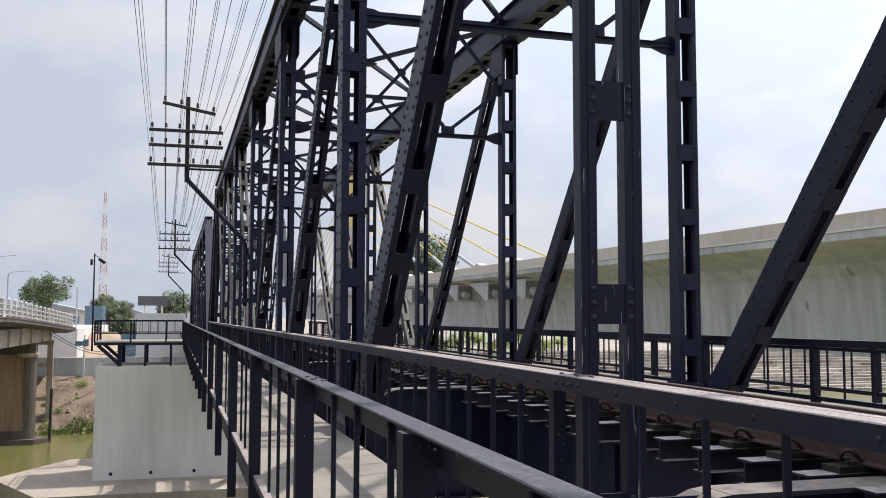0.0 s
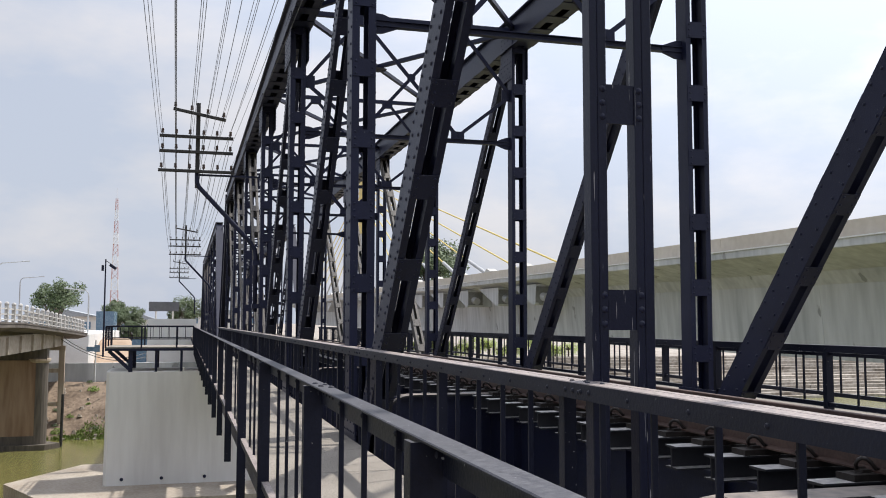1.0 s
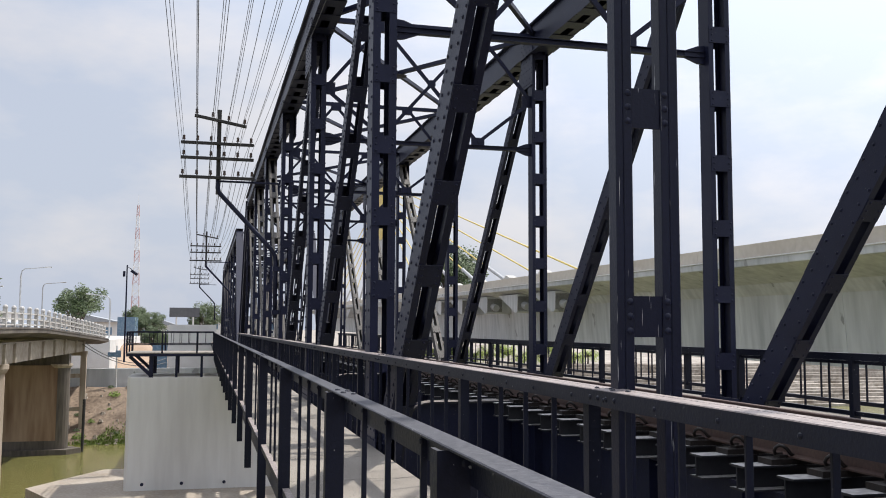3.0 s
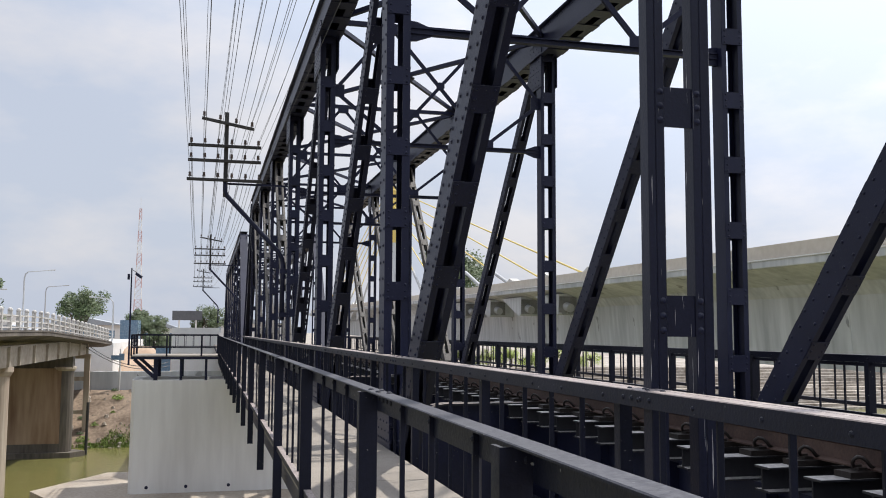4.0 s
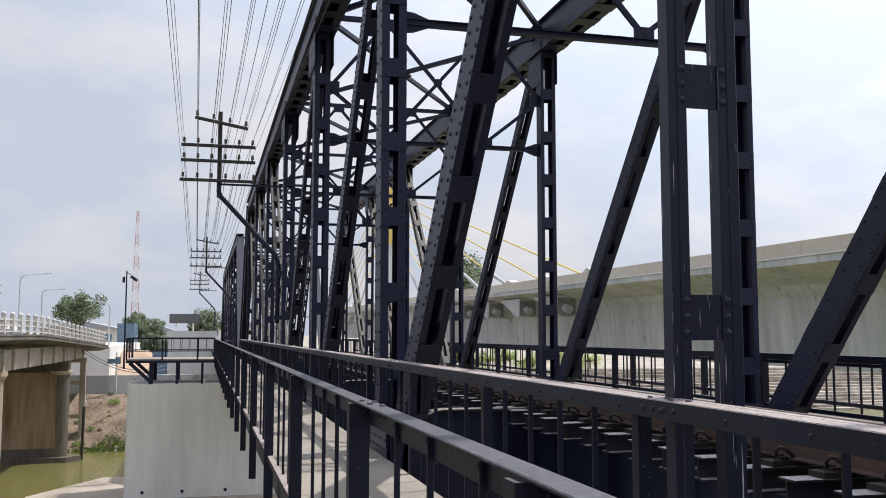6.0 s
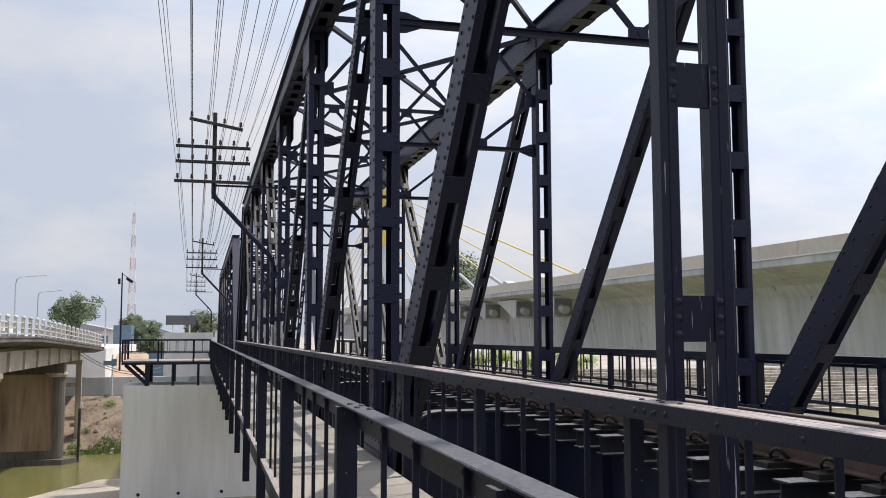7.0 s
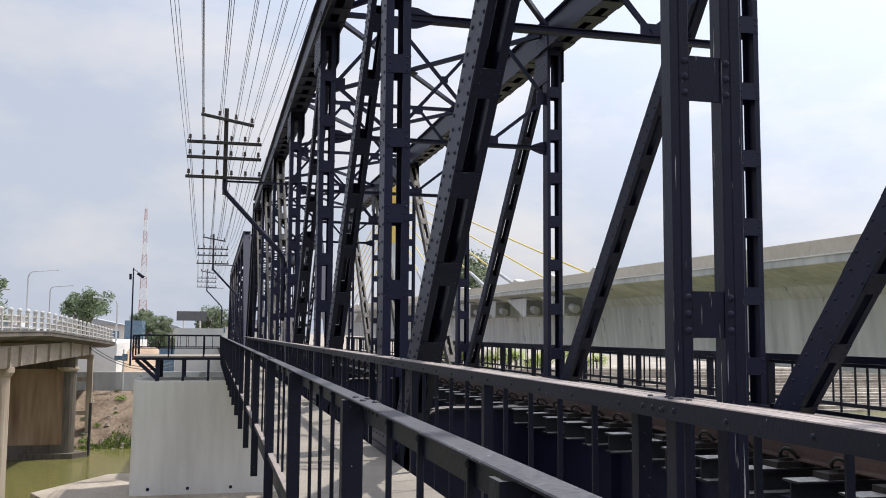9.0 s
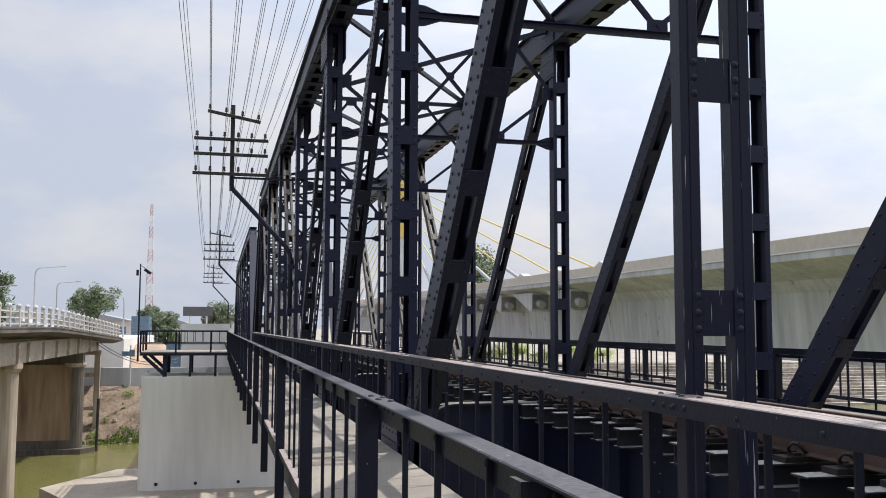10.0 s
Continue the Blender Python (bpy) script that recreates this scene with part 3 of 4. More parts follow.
for x in (MID - 0.53 + 0.19, MID + 0.53 - 0.19):
    g = Mesh()
    g.prism(rail_profile(), (x, ENDS[0] - 20, SLEEPER_TOP + 0.020), (x, 160, SLEEPER_TOP + 0.020), (1, 0, 0), (0, 0, 1))
    tagged(part("guard_rail", g, RUST), "rusty steel guard rail inside the running rail", "rail", "guard rails")


def sleeper():
    s = thing("railway_sleeper", "black steel beam sleeper with dusty, sunlit-coloured top under the rails", "sleeper", "steel sleepers")
    g = Mesh()
    xa, xb, hb, h = 3.46, 5.38, 0.085, 0.165
    o = [(-hb, 0), (hb, 0), (hb, 0.012), (0.006, 0.016), (0.006, h - 0.016), (hb, h - 0.012), (hb, h), (-hb, h), (-hb, h - 0.012), (-0.006, h - 0.016), (-0.006, 0.016), (-hb, 0.012)]
    g.prism(o, (xa, 0, -h), (xb, 0, -h), (0, 1, 0), (0, 0, 1))
    part("beam", g, SLEEPER, s)
    for x in (MID - 0.53, MID + 0.53):
        g = Mesh()
        xa2, xb2 = (x - 0.22, x + 0.12) if x < MID else (x - 0.12, x + 0.22)
        g.box(xa2, xb2, -0.078, 0.078, 0.0, 0.038)
        part("base_plate", g, GREASY, s)
        for sx in (-1, 1):
            g = Mesh()
            cx = x + sx * 0.10
            g.box(cx - 0.045, cx + 0.045, -0.06, 0.06, 0.012, 0.04)
            g.box(cx - 0.03, cx + 0.03, -0.035, 0.035, 0.04, 0.058)
            part("clip_block", g, GREASY, s)
            # a curled spring clip: its tail bears on the rail foot, its loop stands out over the block
            g = Mesh()
            curl = ((0.075, -0.04, 0.046), (0.045, -0.04, 0.062), (0.022, -0.035, 0.092), (0.0, -0.025, 0.112), (-0.022, -0.012, 0.116),
                    (-0.040, 0.0, 0.102), (-0.044, 0.010, 0.078), (-0.032, 0.018, 0.058), (-0.008, 0.024, 0.052), (0.025, 0.025, 0.054))
            g.tube([(cx + sx * -0.005 - sx * u, v, w + 0.004) for u, v, w in curl], 0.0125, 8)
            part("rail_clip", g, GREASY, s, smooth=True)
    return s


first = sleeper()
TIE = 0.526
TIE0 = 5.094 - 15 * TIE
first.location = (0, TIE0, SLEEPER_TOP)
y = TIE0 + TIE
while y < 54.0:
    copy_thing(first, pose(0, y, SLEEPER_TOP))
    y += TIE
g = Mesh()
while y < 112:
    g.box(3.46, 5.38, y - 0.085, y + 0.085, SLEEPER_TOP - 0.165, SLEEPER_TOP)
    y += TIE
tagged(part("far_sleepers", g, SLEEPER), "black steel sleepers of the next span", "sleeper", kind="stuff")


# ---- walkways and handrails ----
def walkway(name, x0, x1, z, label):
    w = thing(name, label, "walkway", kind="structure")
    y = -3.2
    while y < 112:
        g = Mesh()
        g.box(x0, x1, y + 0.004, y + 1.446, z - 0.05, z)
        part("slab", g, DECK_PLATE, w)
        y += 1.45
    for x in (x0 + 0.06, x1 - 0.06):
        g = Mesh()
        g.box(x - 0.05, x + 0.05, -3.2, 112, z - 0.22, z - 0.052)
        part("edge_beam", g, STEEL, w)
    y = -2.75
    while y < 112:
        g = Mesh()
        g.box(min(x0, x0), max(x1, x1), y - 0.05, y + 0.05, z - 0.36, z - 0.225)
        part("bracket", g, STEEL, w)
        y += 3.5
    return w


walkway("walkway", 0.722, 1.935, FLOOR, "pale concrete footway beside the railway track")
walkway("far_walkway", 6.98, 8.02, 8.32, "pale footway on the far side of the track")


def handrail(name, x, ztop, posts, balusters, post_w, down, label, second=False, out=0.0, bottom=None, bal_w=0.02, splices=(), top=RAIL_PAINT):
    r = thing(name, label, "railing", "railings of the walkways")
    y0, y1 = posts[0] - 0.5, posts[-1] + 0.3
    g = Mesh()
    if second:
        # an angle: its flat leg reaches out over the posts, its upright leg stands behind them
        a, c, t, h = 0.037, 0.003, 0.008, 0.098
        o = [(-a, -t), (-a, -c), (-a + c, 0), (a - c, 0), (a, -c), (a, -h), (a - t, -h), (a - t, -t)]
        bolt_x = x + a - t
    else:
        w, c, t, h = 0.048, 0.004, 0.010, 0.078
        o = [(-w, -h), (-w, -c), (-w + c, 0), (w - c, 0), (w, -c), (w, -t), (-w + t, -t), (-w + t, -h)]
        bolt_x = x - w
    g.prism(o[::-1], (x, y0, ztop), (x, y1, ztop), (1, 0, 0), (0, 0, 1))
    if out:
        g.box(x + 0.048, x + out + 0.02, y0, y1, ztop - 0.010, ztop)
    part("top_rail", g, top, r)
    bz = FLOOR + 0.16 if bottom is None else bottom
    g = Mesh()
    bx = x + out
    g.bar((bx, y0, bz), (bx, y1, bz), 0.05, 0.012, (1, 0, 0))
    g.bar((bx - 0.022, y0, bz - 0.02), (bx - 0.022, y1, bz - 0.02), 0.008, 0.045, (1, 0, 0))
    part("bottom_rail", g, RAIL_DUSTY_LIT if second else RAIL_PAINT, r)
    pm = Mesh()
    h = ztop - 0.013 - down
    pm.bar((0, 0, 0), (0, 0, h), post_w, 0.012, (1, 0, 0))
    pm.bar((-post_w / 2 + 0.006, 0.032, 0), (-post_w / 2 + 0.006, 0.032, h), 0.012, 0.062, (1, 0, 0))
    pm.bar((post_w / 2 - 0.006, 0.032, 0), (post_w / 2 - 0.006, 0.032, h), 0.012, 0.062, (1, 0, 0))
    pd = pm.data("post", RAIL_PAINT)
    for y in posts:
        e = new("post", pd)
        e.parent, e.location = r, (x + (-0.013 if second else out), y, down)
    bd = Mesh().bar((0, 0, 0), (0, 0, ztop - 0.014 - bz), bal_w, 0.014, (1, 0, 0), 0.002).data("baluster", RAIL_PAINT)
    for y in balusters:
        e = new("baluster", bd)
        e.parent, e.location = r, (x + (0.021 if second else out), y, bz)
    rv = Mesh()
    for y in list(posts) + list(balusters):
        rv.dome((bolt_x - (0.016 if second else 0.0), y, ztop - 0.045), (-1, 0, 0), 0.012, 8)
    for y in splices:
        for k in range(4):
            rv.dome((bolt_x, y + 0.09 * (k - 1.5), ztop - 0.04), (-1, 0, 0), 0.014, 8)
            rv.dome((x - 0.012 if k % 2 else x + 0.02, y + 0.09 * (k - 1.5), ztop), (0, 0, 1), 0.014, 8)
    tagged(part("bolt_heads", rv, RAIL_PAINT, r), kind="stuff")
    return r


lposts = [-0.6, 2.30, 4.40, 7.07] + [9.72 + 2.9 * i for i in range(16)]
lbal = [0.1, 0.6, 1.1, 1.6, 2.76, 3.30, 3.79]
for a in lposts[2:-1]:
    lbal += [a + 0.90, a + 1.42, a + 1.95]
handrail("outer_railing", 0.659, 9.05, lposts, lbal, 0.084, 7.52, "black painted steel railing along the footway's outer edge", second=True, splices=(4.2, 9.9, 15.7))
rposts = [-0.34 + 2.42 * i for i in range(23)]
rbal = [a + b for a in rposts[:-1] for b in (0.56, 1.04, 1.53, 2.03)]
handrail("inner_railing", 1.897, 9.05, rposts, rbal, 0.066, 7.6, "black painted steel railing between footway and track", bal_w=0.03, splices=(4.13, 9.9, 15.7), top=RAIL_DUSTY_LIT, out=0.075, bottom=7.84)
for x, start, step, top, low, name in ((7.05, 9.01 - 2.26 * 5, 2.26, 9.085, 8.44, "black steel railing on the track side of the far footway"),
                                       (7.92, 9.05 - 2.61 * 4, 2.61, 9.03, 8.46, "black steel railing on the outer edge of the far footway")):
    count = 24 if step < 2.5 else 21
    fposts = [start + step * i for i in range(count)]
    n = 5 if step < 2.5 else 6
    fbal = [a + step * k / n for a in fposts[:-1] for k in range(1, n)]
    far_rail = handrail("far_railing", x, top, fposts, fbal, 0.09, 8.3, name, bottom=low, bal_w=0.026)
    g = Mesh()
    g.bar((x, fposts[0] - 0.5, top - 0.10), (x, fposts[-1] + 0.3, top - 0.10), 0.03, 0.03, (1, 0, 0))
    part("middle_rail", g, RAIL_PAINT, far_rail)


# ---- piers and viewing platforms ----
def pier():
    p = thing("bridge_pier", "pale grey concrete bridge pier on a pointed footing", "bridge pier", "piers of the railway bridge", at=(0, 54.2, 0))
    g = Mesh()
    o = [(-6.0, -6.2), (14.8, -6.2), (17.8, 0.0), (14.8, 6.1), (-5.6, 6.1), (-8.9, 0.0)]
    n = len(o)
    g.prism(o, (0, 0, -1.1), (0, 0, 0.8), (1, 0, 0), (0, 1, 0))
    part("footing", g, FOOTING, p)
    g = Mesh()
    rings = []
    for z, grow in ((0.8, 0.10), (6.65, 0.0), (6.72, -0.02)):
        c = 0.16
        x0, x1, y0, y1 = -3.80 - grow * 0.3, 12.6 + grow, -2.0 - grow, 2.0 + grow
        rings.append([(x0, y0 + c, z), (x0 + c, y0, z), (x1 - c, y0, z), (x1, y0 + c, z), (x1, y1 - c, z), (x1 - c, y1, z), (x0 + c, y1, z), (x0, y1 - c, z)])
    for r in rings:
        g.v.extend(r)
    for k in range(2):
        for j in range(8):
            g.f.append((k * 8 + j, k * 8 + (j + 1) % 8, k * 8 + 8 + (j + 1) % 8, k * 8 + 8 + j))
    g.f.append(tuple(range(16, 24)))
    part("shaft", g, WHITEWASH, p)
    for x in (-2.9, -0.9, 1.3):
        g = Mesh()
        g.tube([(x, -2.13, 1.12), (x, -1.9, 1.12)], 0.09, 10)
        part("drain_pipe", g, STEEL, p)
    for x in ((NX0 + NX1) / 2, (FX0 + FX1) / 2):
        for yy in (-0.95, 0.1):
            g = Mesh()
            g.box(x - 0.35, x + 0.35, yy - 0.3, yy + 0.3, 6.7, 7.04)
            part("bearing", g, STEEL, p)
    return p


def platform():
    p = thing("viewing_platform", "black steel viewing platform beside the footway on the pier", "platform", "platforms on the piers", at=(0, 54.2, 0))
    xa, xb, ya, yb = -3.9, 0.61, -2.15, 2.15
    g = Mesh()
    g.box(xa, xb, ya, yb, 7.93, 8.0)
    part("deck", g, DECK_PLATE, p)
    g = Mesh()
    for yy in (ya, yb):
        g.bar((xa, yy, 7.86), (xb, yy, 7.86), 0.07, 0.13, (0, 1, 0))
    for xx in (xa + 0.04, xb - 0.04):
        g.bar((xx, ya + 0.04, 7.86), (xx, yb - 0.04, 7.86), 0.07, 0.13)
    part("edge_beam", g, STEEL, p)
    for yy in (ya, yb):
        for x0, x1 in ((-2.62, -2.62), (-1.32, -1.32), (-0.02, -0.02)):
            g = Mesh()
            g.bar((x0, yy * 0.9, 6.68), (x0, yy * 0.9, 7.8), 0.13 if x0 > -2 else 0.22, 0.12, (1, 0, 0))
            part("leg", g, STEEL, p)
        g = Mesh()
        g.bar((-3.72, yy * 0.9, 7.80), (-2.66, yy * 0.9, 6.82), 0.16, 0.18, (0, 1, 0))
        part("brace", g, STEEL, p)
    sides = [((xa + 0.03, ya), (xb, ya)), ((xa + 0.03, yb), (xb, yb)), ((xa + 0.03, ya), (xa + 0.03, yb))]
    for (x0, y0), (x1, y1) in sides:
        a, b = Vector((x0, y0, 0)), Vector((x1, y1, 0))
        for z, w in ((9.08, 0.075), (8.42, 0.05)):
            g = Mesh()
            g.bar(a + Vector((0, 0, z)), b + Vector((0, 0, z)), 0.05, w)
            part("rail", g, RAIL_PAINT, p)
        length = (b - a).length
        n = round(length / 0.46)
        for i in range(n + 1):
            c = a.lerp(b, i / n)
            main = i % 4 == 0 or i == n
            g = Mesh()
            g.bar(c + Vector((0, 0, 7.95 if main else 8.42)), c + Vector((0, 0, 9.05)), 0.085 if main else 0.028, 0.05 if main else 0.02)
            part("post" if main else "baluster", g, RAIL_PAINT, p)
    return p


main_pier = pier()
copy_thing(main_pier, pose(0, 54.2 - SPAN2, 0))
copy_thing(main_pier, pose(0, 54.2 + SPAN2, 0))
deck_platform = platform()
copy_thing(deck_platform, pose(0, 54.2 - SPAN2, 0))

lamp = thing("lamp_post", "slim black lamp post with a floodlight on the platform corner", "lamp post", at=(-3.98, 51.98, 0))
g = Mesh()
g.tube([(0, 0, 7.5), (0, 0, 12.62)], 0.055, 8, 0.035)
part("pole", g, STEEL, lamp)
g = Mesh()
g.bar((-0.14, 0, 12.0), (-0.14, 0, 12.3), 0.12, 0.12)
part("control_box", g, STEEL, lamp)
g = Mesh()
g.tube([(0, 0, 12.55), (0.2, -0.05, 12.42), (0.3, -0.05, 12.3)], 0.02, 6)
part("arm", g, STEEL, lamp)
g = Mesh()
g.bar((0.24, -0.1, 12.32), (0.52, -0.15, 12.12), 0.26, 0.14)
part("floodlight", g, STEEL, lamp)


# ---- road bridge ----
RB_U = Vector((0.02, 1.0, 0)).normalized()
RB_S = Vector((-RB_U.y, RB_U.x, 0))
RB_LINE = ((10, 8.9), (30, 9.12), (46, 9.2), (56, 9.2), (60, 9.17), (64.4, 9.05), (70, 8.88), (77, 8.66), (84, 8.44), (92, 8.17))


def deck_z(y):
    for (ya, za), (yb, zb) in zip(RB_LINE, RB_LINE[1:]):
        if y <= yb:
            return za + (zb - za) * (y - ya) / (yb - ya)
    return RB_LINE[-1][1]


def rb(y, left, z):
    """A point at that distance along the road bridge, so far in from its near edge, above its deck edge."""
    return Vector((-10.28 + 0.02 * y, y, deck_z(y))) + RB_S * left + Vector((0, 0, z))


RB0, RB1 = 14.0, 91.5
STOPS = [RB0] + [y for y, z in RB_LINE if RB0 < y < RB1] + [RB1]
road_bridge = thing("road_bridge", "stained concrete road bridge with a white balustrade", "road bridge")


def sweep(name, outline, mat, stops, level=None, parent=road_bridge):
    """A section swept along the bridge; with a level it stays flat instead of following the deck."""
    g = Mesh()
    n = len(outline)
    for y in stops:
        for left, z in outline:
            p = rb(y, left, z)
            g.v.append((p.x, p.y, p.z if level is None else level + z))
    for k in range(len(stops) - 1):
        g.f += [(k * n + i, k * n + (i + 1) % n, k * n + n + (i + 1) % n, k * n + n + i) for i in range(n)]
    m = (len(stops) - 1) * n
    g.f += [tuple(range(n - 1, -1, -1)), tuple(range(m, m + n))]
    return part(name, g, mat, parent)


def oblong(l0, l1, z0, z1):
    return [(l0, z1), (l0, z0), (l1, z0), (l1, z1)]


# stains plus the shade of edge and soffit, put into the deck colour
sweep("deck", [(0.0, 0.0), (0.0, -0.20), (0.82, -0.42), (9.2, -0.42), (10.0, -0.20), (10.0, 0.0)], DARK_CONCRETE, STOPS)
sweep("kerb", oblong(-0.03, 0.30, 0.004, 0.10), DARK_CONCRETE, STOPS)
sweep("kerb", oblong(9.7, 10.03, 0.004, 0.10), CONCRETE, STOPS)
GIRDER_Z, GIRDER_END = 7.37, 82.0
spans = ((14.0, 53.38), (53.42, 74.98), (75.02, GIRDER_END))
for ya, yb in spans:
    for left in (0.77, 3.2, 5.5, 8.8):
        sweep("girder", oblong(left, left + 0.42, 0.0, 1.12), GIRDER_CONCRETE, (ya, yb), GIRDER_Z)
    # upright ribs on the outer girder's face
    y = ya + 1.6
    while y < yb - 0.6:
        g = Mesh()
        c = rb(y, 0.66, 0)
        g.prism([(0.12, 0.02), (0.12, 0.98), (-0.05, 1.10), (-0.03, 0.02)], (c.x, c.y, GIRDER_Z), (c.x + RB_U.x * 0.34, c.y + 0.34, GIRDER_Z), RB_S, (0, 0, 1))
        part("girder_rib", g, GIRDER_CONCRETE, road_bridge)
        y += 4.1
bal_post = Mesh()
bal_post.bar((0, 0, 0), (0, 0, 0.96), 0.2, 0.2, (1, 0, 0), 0.02)
dome = [(0.10, 0.96), (0.125, 0.98), (0.128, 1.03), (0.108, 1.09), (0.065, 1.13), (0.02, 1.145)]
k = len(bal_post.v)
for r, z in dome:
    for j in range(8):
        bal_post.v.append((r * math.cos(math.pi * j / 4), r * math.sin(math.pi * j / 4), z))
for i in range(len(dome) - 1):
    for j in range(8):
        bal_post.f.append((k + i * 8 + j, k + i * 8 + (j + 1) % 8, k + i * 8 + 8 + (j + 1) % 8, k + i * 8 + 8 + j))
bal_post.f.append(tuple(k + 8 * (len(dome) - 1) + j for j in range(8)))
bal_data = bal_post.data("baluster_post", BALUSTRADE)
for left in (0.2, 9.8):
    y = 14.4
    while y < RB1:
        e = new("baluster_post", bal_data)
        e.parent, e.location = road_bridge, rb(y, left, 0.08)
        y += 1.98
    for z in (0.20, 0.50, 0.80):
        sweep("baluster_rail", oblong(left - 0.05, left + 0.05, z, z + 0.075), BALUSTRADE, STOPS)


def round_pier(y, left, r, zcap):
    t = thing("round_column", "round stained concrete column under the road bridge", "column", "columns of the road bridge")
    c = rb(y, left, 0)
    t.location = (c.x, c.y, 0)
    g = Mesh()
    g.tube([(0, 0, -1), (0, 0, zcap - 0.5)], r, 24)
    part("shaft", g, OLD_CONCRETE, t, smooth=False)
    g = Mesh()
    g.tube([(0, 0, zcap - 0.5), (0, 0, zcap - 0.4), (0, 0, zcap - 0.25)], r * 1.02, 24, r * 1.25)
    g.tube([(0, 0, zcap - 0.25), (0, 0, zcap)], r * 1.28, 24)
    part("capital", g, OLD_CONCRETE, t)
    return t


for left in (1.45, 5.2, 9.0):
    round_pier(53.4, left, 0.66, GIRDER_Z - 0.005)

wall_pier = thing("road_bridge_pier", "broad rust-stained concrete wall pier standing in the water", "bridge pier")
x0, x1, ya, yb = -19.0, -10.25, 74.3, 75.7
ym = (ya + yb) / 2
g = Mesh()
g.box(x0, x1, ya, yb, -1, 6.5)
part("wall", g, PIER_STAIN, wall_pier)
# thin added box that carries the dark tide stain along the wall's foot
g = Mesh()
g.box(x0, x1, ya - 0.05, ya - 0.002, 0.3, 1.0)
part("tide_band", g, DARK_CONCRETE, wall_pier)
g = Mesh()
g.tube([(x1, ym, -1), (x1, ym, 6.3)], 0.71, 20)
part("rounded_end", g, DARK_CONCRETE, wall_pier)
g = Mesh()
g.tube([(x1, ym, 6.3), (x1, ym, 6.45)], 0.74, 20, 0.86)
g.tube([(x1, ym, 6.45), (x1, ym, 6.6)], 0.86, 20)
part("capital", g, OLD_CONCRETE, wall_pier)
# fills the gap over the wall; its dark colour carries the shade there
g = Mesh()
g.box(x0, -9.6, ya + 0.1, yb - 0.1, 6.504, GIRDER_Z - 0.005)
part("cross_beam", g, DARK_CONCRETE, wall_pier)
g = Mesh()
g.prism([(x0 - 1, -1.1), (-9.5, -1.1), (-8.6, 0.0), (-9.5, 1.1), (x0 - 1, 1.1)], (0, ym, -1), (0, ym, 0.38), (1, 0, 0), (0, 1, 0))
part("footing", g, DARK_CONCRETE, wall_pier)

for x, y, z1 in ((-9.46, 82.0, 7.0), (-12.2, 82.0, 7.0)):
    g = Mesh()
    g.box(x - 0.22, x + 0.22, y - 0.22, y + 0.22, -1, z1)
    tagged(part("bridge_column", g, OLD_CONCRETE), "slender square concrete column under the road bridge", "column", "columns of the road bridge")
g = Mesh()
g.box(-13.0, -9.2, 81.7, 82.3, 7.004, 7.365)
tagged(part("cap_beam", g, OLD_CONCRETE), "concrete cap beam on the road bridge columns", "beam")
for z in (5.2, 2.5):
    g = Mesh()
    g.box(-11.97, -9.69, 81.85, 82.15, z, z + 0.32)
    tagged(part("tie_beam", g, OLD_CONCRETE), "concrete tie beam between the road bridge columns", "beam", "tie beams")
g = Mesh()
g.tube([(-8.62, 75.6, -1), (-8.56, 75.6, 3.9)], 0.11, 8)
tagged(part("mooring_pole", g, WOOD), "leaning weathered mooring pole in the water", "pole")
for dx in (0.0, 0.35):
    g = Mesh()
    pts = [Vector((-9.5 + dx, 80.5, 8.0)).lerp(Vector((-3.2, 87.4, 6.2 + dx)), i / 10) + Vector((0, 0, -0.9 * (1 - (i / 5 - 1) ** 2))) for i in range(11)]
    g.tube(pts, 0.03, 5)
    tagged(part("slack_cable", g, WIRE), "slack black cable hanging from the road bridge", "cable", "slack cables")


# ---- concrete viaduct with stay cables ----
viaduct = thing("concrete_viaduct", "pale grey concrete box girder viaduct with a parapet", "viaduct")
VG = 0.006


def vz(y):
    return VG * (y - 31)


def vsection(name, outline, y0, y1, mat=VIADUCT, parent=viaduct):
    g = Mesh()
    n = len(outline)
    for y in (y0, y1):
        for x, z in outline:
            g.v.append((x, y, z + vz(y)))
    g.f += [(i, (i + 1) % n, n + (i + 1) % n, n + i) for i in range(n)] + [tuple(range(n - 1, -1, -1)), tuple(range(n, 2 * n))]
    return part(name, g, mat, parent)


BOX = [(28.0, 12.98), (28.0, 12.64), (30.6, 11.85), (31.1, 11.2), (31.4, 7.45), (34.6, 7.45), (34.9, 11.2), (35.4, 11.85), (38.0, 12.64), (38.0, 12.98)]
y = -26.0
while y < 260:
    vsection("girder_segment", BOX, y + 0.012, y + 9.488)
    y += 9.5
y = -26.0
while y < 260:
    for x in (28.3, 37.4):
        vsection("parapet", [(x, 12.985), (x + 0.28, 12.985), (x + 0.24, 13.86), (x + 0.04, 13.86)], y + 0.008, y + 2.367 * 2 - 0.008, PARAPET)
    vsection("slab_edge", [(27.93, 13.02), (27.93, 12.66), (27.997, 12.66), (27.997, 13.02)], y + 0.006, y + 2.367 * 2 - 0.006, VIADUCT)
    # thin lip, painted white for the sunlit line along the slab's top edge
    vsection("sunlit_slab_lip", [(27.86, 13.09), (27.86, 13.025), (27.997, 13.025), (27.997, 13.09)], y + 0.006, y + 2.367 * 2 - 0.006, WHITE_PAINT)
    y += 2.367 * 2
TOWER_Y = 152.0
